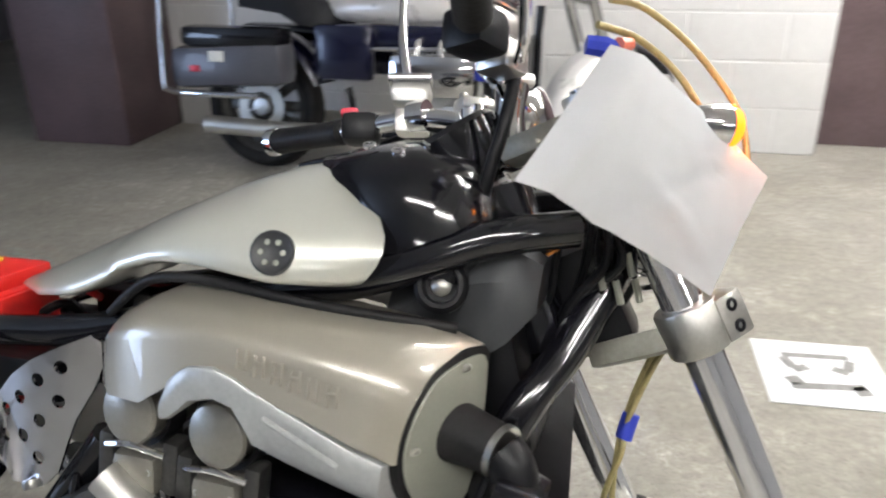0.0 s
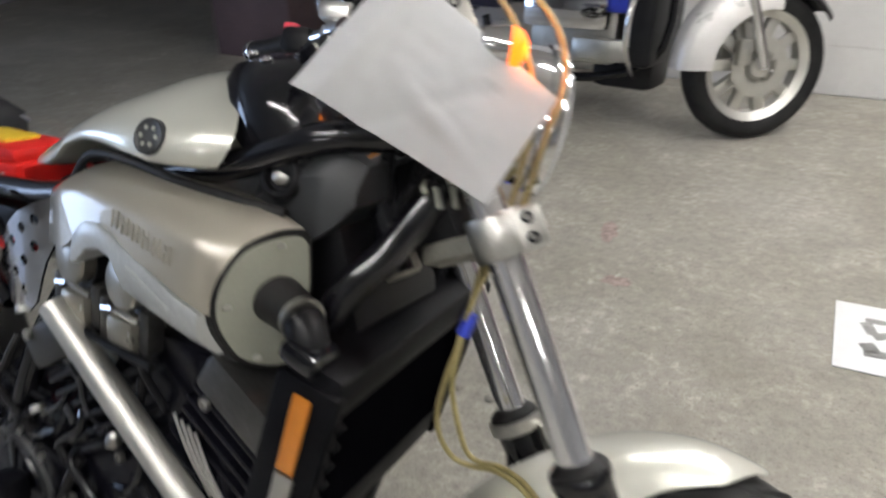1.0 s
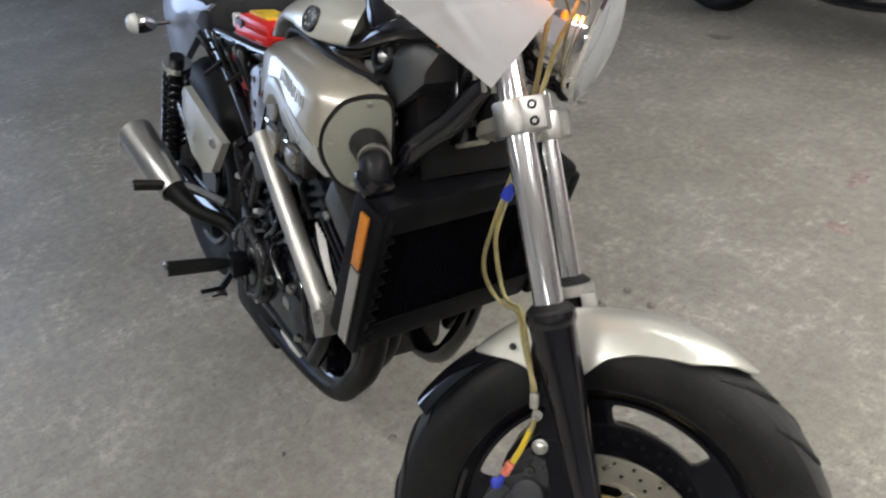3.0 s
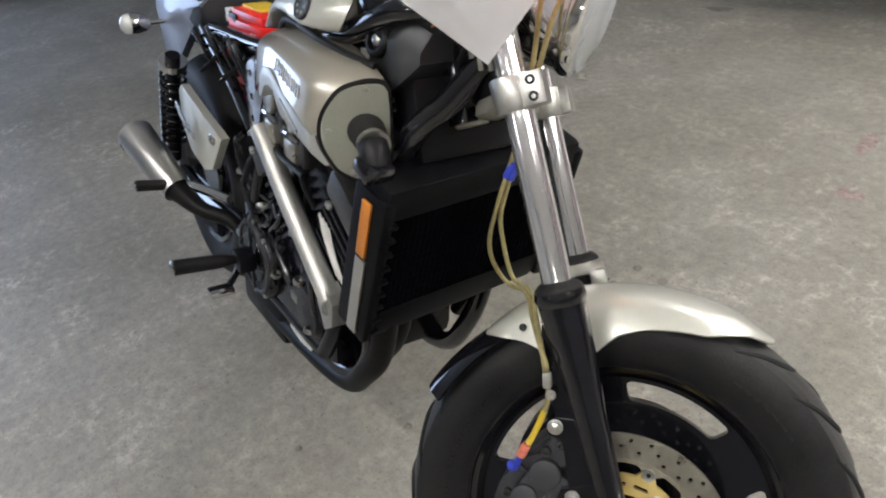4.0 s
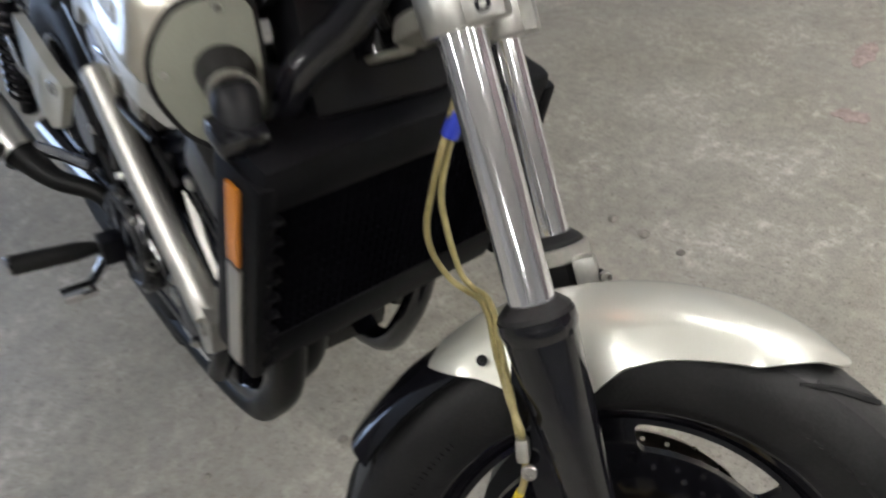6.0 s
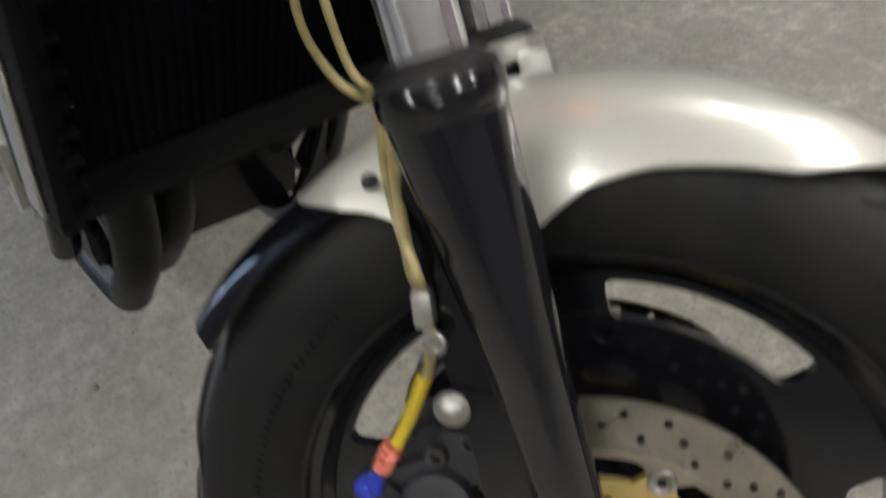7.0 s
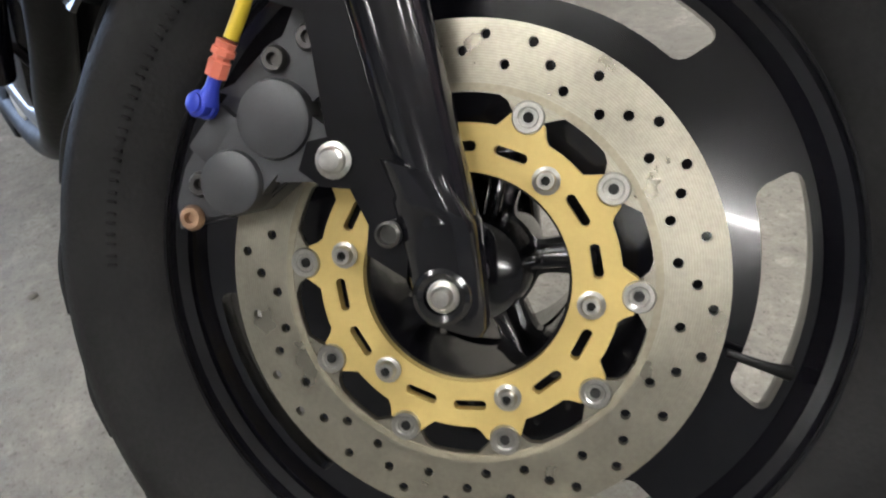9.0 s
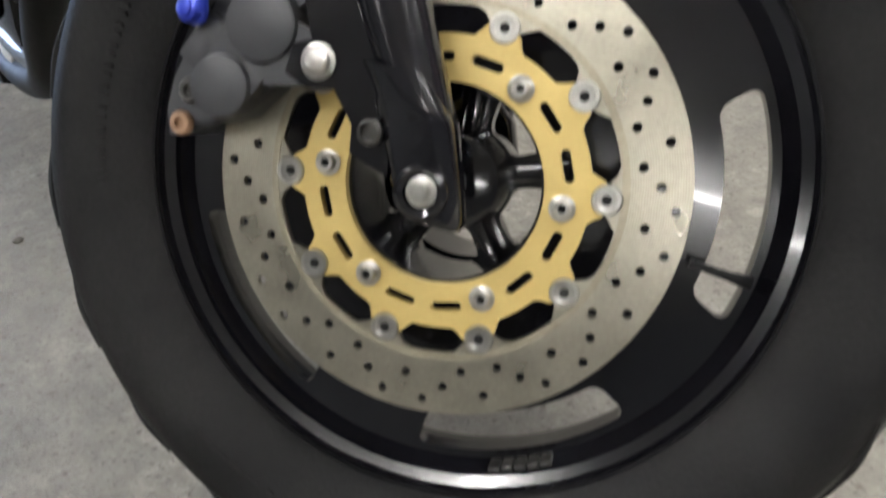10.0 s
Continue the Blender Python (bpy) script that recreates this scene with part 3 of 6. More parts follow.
def disc(w, s):
    """One floating brake disc on side s: rotor, gold carrier, bobbins and mounting bolts."""
    y0, y1 = (-0.0695, -0.0645) if s < 0 else (0.0925, 0.0975)
    c = (HUB.x, HUB.z)
    outer = [(c[0] + x, c[1] + z) for x, z in [polar(0.1480, i * 3) for i in range(120)]]
    inner = []
    for i in range(120):
        d = (i * 3 - 10.2) % 36
        d = min(d, 36 - d)
        r = 0.0985 if d < 6 else 0.1075 if d > 8.5 else 0.0985 + 0.009 * (d - 6) / 2.5
        x, z = polar(r, i * 3)
        inner.append((c[0] + x, c[1] + z))
    holes = []
    for k in range(64):
        x, z = polar((0.1240, 0.1395, 0.1300, 0.1202, 0.1366, 0.1202, 0.1300, 0.1392)[k % 8], 3.2 + 5.625 * k)
        holes.append(circle((c[0] + x, c[1] + z), 0.0031, 8))
    rot = part("brake_disc", plate(outer, [inner, *holes], y0, y1), ROTOR, w, "drilled steel floating brake disc")
    band = [[(c[0] + x, c[1] + z) for x, z in [polar(r, i * 4) for i in range(90)]] for r in (0.1125, 0.1082)]
    part("unworn_band", plate(band[0], [band[1]], y0 - 0.0006 if s < 0 else y1, y0 if s < 0 else y1 + 0.0006), ROTOREDGE, rot)
    co = []
    for i in range(180):
        d = (i * 2 - 10.2) % 36
        d = min(d, 36 - d)
        r = 0.0995 if d < 5 else 0.0905 if d > 10 else 0.0905 + 0.009 * (0.5 + 0.5 * math.cos(math.pi * (d - 5) / 5))
        x, z = polar(r, i * 2)
        co.append((c[0] + x, c[1] + z))
    ci = [(c[0] + x, c[1] + z) for x, z in [polar(0.0625, i * 5) for i in range(72)]]
    slots = []
    for k in range(6):
        for d in (23.4, 46.2):
            mx, mz = polar(0.0768, 60 * k + d)
            t = radians(60 * k + d + 90)
            sl = []
            for i in range(16):
                w2 = 2 * math.pi * i / 16
                a, b2 = 0.0031 * math.cos(w2), 0.0031 * math.sin(w2)
                a += 0.0070 if math.cos(w2) > 0 else -0.0070
                sl.append((c[0] + mx + a * math.cos(t) - b2 * math.sin(t), c[1] + mz + a * math.sin(t) + b2 * math.cos(t)))
            slots.append(sl)
    ya, yb = (y0 - 0.0008, y1 + 0.0015) if s < 0 else (y0 - 0.0015, y1 + 0.0008)
    part("disc_carrier", plate(co, [ci, *slots], ya, yb), GOLD, w, "gold anodised brake disc carrier")
    ax = (0, s, 0)
    first = None
    for k in range(10):
        x, z = polar(0.0995, 10.2 + 36 * k)
        at = Matrix.Translation((HUB.x + x, HUB.y + s * 0.0840, HUB.z + z))
        if first is None:
            bb = lathe([(0.0091, -0.006), (0.0094, 0.001), (0.0086, 0.0022), (0.0062, 0.0022), (0.0052, 0.0012), (0.0040, 0.0012), (0.0037, 0.0007), (0.0001, 0.0007)], (0, 0, 0), ax, 20)
            first = part("bobbin", bb, STEEL, w, m=at)
            # black disc as the shade down the bore
            bore = part("bore_shade", lathe([(0.0031, 0.0004), (0.0030, 0.0014), (0.0001, 0.0014)], (0, 0, 0), ax, 12), RECESSSHADE, w, m=at)
        else:
            share("bobbin", first, w, at)
            share("bore_shade", bore, w, at)
    first = None
    for k in range(6):
        x, z = polar(0.0745, 60 * k + 4.5)
        at = Matrix.Translation((HUB.x + x, HUB.y + s * 0.0842, HUB.z + z))
        if first is None:
            bb = lathe([(0.0080, 0), (0.0082, 0.0022), (0.0060, 0.0030), (0.0056, 0.0062), (0.0048, 0.0070), (0.0028, 0.0070), (0.0026, 0.0035), (0.0001, 0.0035)], (0, 0, 0), ax, 16)
            first = part("disc_bolt", bb, STEEL, w, m=at)
            # black disc as the shade in the hexagon socket
            bore = part("socket_shade", lathe([(0.0027, 0.0035), (0.0026, 0.0050), (0.0001, 0.0050)], (0, 0, 0), ax, 6), RECESSSHADE, w, m=at)
        else:
            share("disc_bolt", first, w, at)
            share("socket_shade", bore, w, at)


TURN2 = Matrix.Translation((0, 0, 0.287)) @ Matrix.Rotation(radians(-2), 4, "Y") @ Matrix.Translation((0, 0, -0.287))


def fork_leg(s):
    y = NEAR_Y if s < 0 else FAR_Y
    out = -1 if s < 0 else 1
    ahead = 0.0 if s < 0 else FAR_AHEAD
    p = lambda z, dx=0: (fork_x(z) + dx + ahead * min(1, max(0, (z - 0.30) / 0.2)), y + (0.008 if s < 0 else -0.008) * max(0, min(1, (0.60 - z) / 0.28)), z)
    b = tube([p(0.325, 0.006), p(0.36, 0.006), p(0.46, 0.004), p(0.53, 0.002), p(0.592)], [0.0190, 0.0195, 0.0225, 0.0280, 0.0320], 28, 3)
    b = tube([p(0.592), p(0.600), p(0.608)], [0.0320, 0.0345, 0.0335], 28, 2, bm=b)
    # flat web behind the tube that carries the caliper
    web = [(fork_x(0.30) - 0.010, 0.300), (fork_x(0.30) - 0.034, 0.302), (-0.062, 0.330), (-0.080, 0.352), (-0.100, 0.400), (-0.122, 0.440), (fork_x(0.48) - 0.047, 0.480), (fork_x(0.53) - 0.044, 0.530), (fork_x(0.58) - 0.030, 0.585), (fork_x(0.58), 0.580), (fork_x(0.45), 0.450)]
    b = join(b, plate(web, [], y + 0.002 * out, y - 0.014 * out))
    # axle lug: a squared foot with a round boss and a pinch slit
    foot = []
    for q, w, d in ((0.350, 0.0205, 0.0205), (0.334, 0.0212, 0.0205), (0.330, 0.0235, 0.0195), (0.324, 0.0235, 0.0180), (0.304, 0.0225, 0.0150), (0.288, 0.0215, 0.0140), (0.276, 0.0195, 0.0135), (0.271, 0.0160, 0.0120)):
        cx = Vector((fork_x(q) * 0.8, y - 0.008 * out, q)) if q < 0.335 else Vector(p(q))
        foot.append([cx + Vector((math.copysign(abs(math.cos(a)) ** 0.55, math.cos(a)) * w, math.copysign(abs(math.sin(a)) ** 0.6, math.sin(a)) * d, 0)) for a in [2 * math.pi * k / 28 for k in range(28)]])
    b = join(b, loft(foot))
    b = join(b, lathe([(0.0098, -0.004), (0.0098, 0.007), (0.0130, 0.0085), (0.0155, 0.007), (0.0180, 0.000), (0.0195, -0.016), (0.0098, -0.016)], (HUB.x - 0.001, y, HUB.z - 0.001), (0, out, 0), 28, loop=True))
    # caliper lugs
    ear = [(-0.026, 0.345), (-0.050, 0.372), (-0.068, 0.361), (-0.088, 0.352), (-0.090, 0.336), (-0.076, 0.330), (-0.048, 0.334), (-0.044, 0.300), (-0.020, 0.292)]
    b = join(b, moved(plate(ear, [], y - 0.004 * out * -1, y - 0.022 * out), TURN2))
    ear2 = [(-0.060, 0.400), (-0.100, 0.418), (-0.122, 0.420), (-0.128, 0.434), (-0.118, 0.446), (-0.100, 0.448), (-0.075, 0.455)]
    b = join(b, moved(plate(ear2, [], y - 0.004 * out * -1, y - 0.020 * out), TURN2))
    leg = part("fork_leg", b, BLACKGLOSS, bike, "black painted fork slider", STEER)
    part("stanchion", tube([p(0.590), p(0.80), p(1.055)], 0.0200, 32, 2), STANCHION, leg, "polished chrome fork tube")
    part("dust_seal", tube([p(0.604), p(0.612), p(0.619)], [0.0330, 0.0315, 0.0225], 28, 2), RUBBER, leg)
    part("pinch_bolt", lathe([(0.0068, 0), (0.0072, 0.006), (0.0056, 0.007), (0.0050, 0.003), (0.0001, 0.003)], (-0.034, y + 0.004 * out, 0.313), (0, out, 0), 12), DARKCAST, leg)
    for q, r in (((-0.073, y + 0.004 * out, 0.343), 0.0080), ((-0.120, y + 0.004 * out, 0.430), 0.0085)):
        part("caliper_bolt", lathe([(r * 1.22, 0), (r * 1.28, 0.002), (r * 0.95, 0.0028), (r * 0.92, 0.006), (r * 0.7, 0.0078), (0.0001, 0.0085)], q, (0, out, 0), 18), STEEL, leg, "flanged zinc caliper bolt")
    return leg


def caliper(s):
    f = 1 if s < 0 else -1
    body = [(-0.168, 0.286), (-0.172, 0.300), (-0.170, 0.322), (-0.160, 0.350), (-0.145, 0.380), (-0.128, 0.404), (-0.108, 0.420), (-0.092, 0.420), (-0.086, 0.408), (-0.088, 0.380), (-0.094, 0.352), (-0.104, 0.328), (-0.120, 0.308), (-0.146, 0.296)]
    b = plate(body, [], -0.083, -0.034)
    b = join(b, plate([(x * 0.97 - 0.003, 0.35 + (z - 0.35) * 0.94) for x, z in body], [], -0.087, -0.083))
    b = join(b, box((-0.150, -0.0855, 0.347), (0.020, 0.012, 0.034), 0.004, Matrix.Rotation(radians(28), 4, "Y")))
    place = STEER @ Matrix.Translation((-0.003, -0.008 if s < 0 else 0.064, -0.005)) @ TURN2
    arm = [(-0.104, 0.330), (-0.068, 0.338), (-0.060, 0.350), (-0.068, 0.362), (-0.094, 0.372)]
    b = join(b, plate(arm, [], -0.100, -0.084))
    b = join(b, plate([(-0.150, 0.372), (-0.120, 0.392), (-0.112, 0.424), (-0.098, 0.432), (-0.082, 0.420), (-0.080, 0.392), (-0.100, 0.368)], [], -0.094, -0.060))
    if s > 0:
        b = moved(b, Matrix.Scale(-1, 4, (0, 1, 0)))
    c = part("brake_caliper", b, CALIPER, bike, "charcoal grey four-piston brake caliper", place, 30)
    for q, r in (((-0.110, 0.364), 0.0225), ((-0.130, 0.324), 0.0190)):
        part("piston_cover", lathe([(r, 0), (r, 0.015), (r * 0.95, 0.0185), (r * 0.84, 0.0195), (0.0001, 0.0198)], (q[0], -0.084 * f, q[1]), (0, -f, 0), 32), CALIPER, c)
    lobe = []
    p0, p1 = Vector((-0.110, 0.364)), Vector((-0.130, 0.324))
    ang = math.atan2(p1.y - p0.y, p1.x - p0.x)
    for p, rr, a0 in ((p0, 0.0205, ang + math.pi / 2), (p1, 0.0175, ang - math.pi / 2)):
        for k in range(13):
            a = a0 + math.pi * k / 12
            lobe.append((p.x + rr * math.cos(a), p.y + rr * math.sin(a)))
    lb = plate(lobe, [], -0.099, -0.084, bevel=0.003)
    part("piston_bridge", moved(lb, Matrix.Scale(-1, 4, (0, 1, 0))) if s > 0 else lb, CALIPER, c)
    for q, col in (((-0.155, 0.317), DARKCAST), ((-0.158, 0.296), RUSTY), ((-0.117, 0.396), DARKCAST), ((-0.099, 0.411), DARKCAST)):
        out = -0.0945 if q[1] > 0.39 else -0.0865
        part("caliper_screw", lathe([(0.0075, 0), (0.0078, 0.003), (0.0062, 0.0055), (0.0035, 0.0055), (0.0030, 0.002), (0.0001, 0.002)], (q[0], out * f, q[1]), (0, -f, 0), 14), col, c)
    if s < 0:
        part("banjo_bolt", lathe([(0.0075, 0), (0.0080, 0.003), (0.0068, 0.004), (0.0068, 0.006), (0.0078, 0.007), (0.0078, 0.010), (0.0058, 0.011), (0.0058, 0.013), (0.0044, 0.014), (0.0001, 0.014)], (-0.153, -0.094, 0.363), (-0.35, -1, 0.1), 20), BLUE, c, "blue anodised banjo bolt")
        part("banjo_eye", tube([(-0.152, -0.100, 0.365), (-0.1495, -0.101, 0.374), (-0.1475, -0.1015, 0.383)], [0.0070, 0.0042, 0.0040], 14, 3), BLUE, c)
        fit_a, fit_b = Vector((-0.1482, -0.1013, 0.380)), Vector((-0.1430, -0.103, 0.401))
        way = (fit_b - fit_a).normalized()
        part("hose_fitting", lathe([(0.0040, 0), (0.0064, 0.0005), (0.0066, 0.0095), (0.0052, 0.0105), (0.0052, 0.0125), (0.0070, 0.0132), (0.0070, 0.0165), (0.0058, 0.0175), (0.0062, 0.0210), (0.0040, 0.0212)], fit_a, way, 8), COPPERRED, c, "red anodised hose fitting")
    return c


def fender():
    def skin(a0, a1, n, ridge, w, edge, th=0.0025):
        rings = []
        for i in range(n + 1):
            a = a0 + (a1 - a0) * i / n
            R, W, E = ridge(a), w(a), edge(a)
            ring = []
            m = 14
            for side in (0, 1):
                for j in range(m + 1):
                    t = j / m if side == 0 else 1 - j / m
                    y = W * (2 * t - 1)
                    q = abs(2 * t - 1)
                    r = R - (R - E) * (0.30 * q ** 2 + 0.70 * q ** 7)
                    r -= th * side
                    yy = y * (1 - 0.04 * side)
                    x, z = polar(r, a)
                    ring.append((HUB.x + x, HUB.y + yy, HUB.z + z))
            rings.append(ring)
        return loft(rings)
    tab = [(66, 0.333), (74.7, 0.327), (83.7, 0.306), (92, 0.298), (99, 0.292), (106, 0.281), (112.7, 0.258), (120, 0.260), (127, 0.270), (133, 0.303), (141, 0.331)]
    edge = lambda a: float(np.interp(a, [p for p, _ in tab], [q for _, q in tab]))
    ridge = lambda a: 0.340 - 0.005 * max(0, (80 - a) / 14) - 0.006 * max(0, (a - 132) / 9)

    def wide(a):
        return 0.070 * min(1, max(0.04, (a - 68.0) / 16)) ** 0.5 * (1 - 0.35 * max(0, (a - 134) / 7) ** 2)
    f = part("front_fender", skin(68.5, 141, 60, ridge, wide, edge), SILVER, bike, "satin silver front mudguard", STEER, 50)
    part("rear_flap", skin(136, 162, 18, lambda a: 0.329 + 0.012 * (a - 136) / 26, lambda a: 0.066 + 0.006 * (a - 136) / 26, lambda a: 0.312), BLACKGLOSS, f, "black lower mudguard extension", angle=50)
    for y in (-0.074, 0.074):
        part("fender_bolt", bolt((HUB.x - 0.205, HUB.y + y * 0.90, HUB.z + 0.240), (0, math.copysign(1, y), 0.2), 0.0055, 0.004), BLACKSATIN, f)
    far = Vector((fork_x(0.600) + FAR_AHEAD, FAR_Y, 0.600))
    fb = part("fender_bracket", lathe([(0.0345, -0.012), (0.0385, -0.010), (0.0385, 0.006), (0.0345, 0.008)], far, AXIS, 32, loop=True), CASTALU, f, "bright metal fender bracket")
    part("bracket_lug", box((far.x + 0.040, FAR_Y - 0.040, 0.592), (0.026, 0.026, 0.044), 0.006, Matrix.Rotation(-RAKE, 4, "Y")), CASTALU, fb)
    part("bracket_nut", bolt((far.x + 0.050, FAR_Y - 0.042, 0.594), (1, -0.2, 0.3), 0.0075, 0.007), BLACKSATIN, fb)
    part("bracket_bolt", bolt((fork_x(0.585) + 0.046, FAR_Y - 0.060, 0.600), (0.3, -1, 0), 0.007, 0.006), STEEL, f)
    return f


def clamp(z, name, label):
    """A fork yoke: collars round both tubes, pinch ears with two screws, bridge and stem."""
    h = 0.0225
    tilt = Matrix.Rotation(-RAKE, 4, "Y")
    stem = Vector((fork_x(z) - 0.090, 0.024, z - 0.042))
    y0 = part(name, lathe([(0.026, -0.020), (0.030, -0.016), (0.030, 0.016), (0.026, 0.020)], stem, AXIS, 30), CASTALU, bike, label, STEER)
    y0.data.materials[0] = YOKECAST
    for s, y in ((-1, NEAR_Y), (1, FAR_Y)):
        c = Vector((fork_x(z) + (FAR_AHEAD if s > 0 else 0), y, z))
        part("fork_collar", lathe([(0.0208, -h), (0.0285, -h), (0.0300, -h + 0.003), (0.0300, h - 0.003), (0.0285, h), (0.0208, h)], c, AXIS, 36, loop=True), CASTALU, y0)
        part("pinch_ear", box(c + Vector((0.024, s * 0.0095, 0.012)), (0.032, 0.042, 0.043), 0.004, tilt), CASTALU, y0)
        d = stem - c
        part("yoke_arm", box(c + d * 0.37 + AXIS * -0.006, (d.length * 0.48, 0.034, 0.024), 0.006, d.to_track_quat("X", "Z").to_matrix().to_4x4()), YOKECAST, y0)
    for s, y in ((-1, NEAR_Y), (1, FAR_Y)):
        c = Vector((fork_x(z) + (FAR_AHEAD if s > 0 else 0), y, z))
        for d in (-0.0105, 0.0105):
            q = c + Vector((0.024, s * 0.0300, 0.012)) + AXIS * d
            part("clamp_screw", lathe([(0.0064, -0.002), (0.0064, 0.0012), (0.0052, 0.002), (0.0030, 0.002), (0.0028, -0.001), (0.0001, -0.001)], q, (0.0, s, 0), 14), BLACKSATIN, y0)
    return y0


def headlight():
    c = Vector((-0.268, -0.008, 0.975))
    d = Vector((1, 0.0, -0.10)).normalized()
    b = lathe([(0.0001, -0.085), (0.030, -0.083), (0.058, -0.070), (0.078, -0.045), (0.088, -0.015), (0.092, 0.02), (0.092, 0.030)], c, d, 48)
    h = part("headlight", b, CHROME, bike, "round chrome headlight shell", STEER)
    part("trim_ring", lathe([(0.090, 0.020), (0.0955, 0.022), (0.0975, 0.030), (0.0955, 0.040), (0.088, 0.044), (0.086, 0.038)], c, d, 48, loop=True), CHROME, h, "chrome headlight trim ring")
    part("reflector", lathe([(0.0001, 0.005), (0.035, 0.010), (0.065, 0.022), (0.086, 0.036)], c, d, 40, cap=False), ALU, h)
    part("lens", lathe([(0.087, 0.036), (0.086, 0.042), (0.070, 0.053), (0.045, 0.060), (0.0001, 0.064)], c, d, 48), LENSGLASS, h, "fluted domed glass headlight lens")
    rib = None
    for i in range(-6, 7):
        y = i * 0.012
        hh = math.sqrt(max(0.0004, 0.082 ** 2 - y * y))
        q = [c + d * (0.046 + 0.017 * (1 - (y * y + t * t * hh * hh) / 0.0075)) + Vector((0, y, 0)) + Vector((0.10, 0, 1)).normalized() * (t * hh) for t in (-1, -0.5, 0, 0.5, 1)]
        rib = tube(q, 0.0012, 5, 3, bm=rib)
    part("lens_ribs", rib, LENSGLASS, h)
    part("shell_screw", bolt(c + Vector((0.045, 0.005, -0.088)), (0.2, 0, -1), 0.008, 0.006), STEEL, h)
    for s in (-1, 1):
        part("headlight_bracket", tube([c + Vector((-0.03, s * 0.090, 0)), c + Vector((-0.065, s * 0.105, -0.02)), (fork_x(0.95), s * 0.102, 0.95)], 0.007, 10), BLACKSATIN, h)
    return h


def turn_signal(parent_m, c, d, lit, stalk, k=0.74):
    """A bullet turn signal at c that faces d."""
    c, d = Vector(c), Vector(d).normalized()
    t = part("turn_signal", lathe([(0.0001 * k, -0.040 * k), (0.012 * k, -0.037 * k), (0.021 * k, -0.024 * k), (0.0255 * k, -0.004 * k), (0.0265 * k, 0.010 * k)], c, d, 28), CHROME, bike, "chrome bullet turn signal", parent_m)
    part("lens", lathe([(0.0255 * k, 0.008 * k), (0.0258 * k, 0.014 * k), (0.022 * k, 0.024 * k), (0.012 * k, 0.031 * k), (0.0001, 0.033 * k)], c, d, 28), LITAMBER if lit else CLEARLENS, t, "lit amber lens" if lit else "pale clear lens")
    part("stalk", tube([c - d * 0.005, *stalk], 0.0055, 10), CHROME, t)
    return t


def hose(pts, r, material, name="brake_hose", label="", m=None, parent=None, k=8):
    return part(name, tube(pts, r, 10, k), material, parent or bike, label, m)


def risen(pts):
    """Lifts the upper run of a hose to where the bars stand."""
    return [(x, y - 0.010, z + 0.015 * min(1, max(0, (z - 0.72) / 0.14))) for x, y, z in pts]


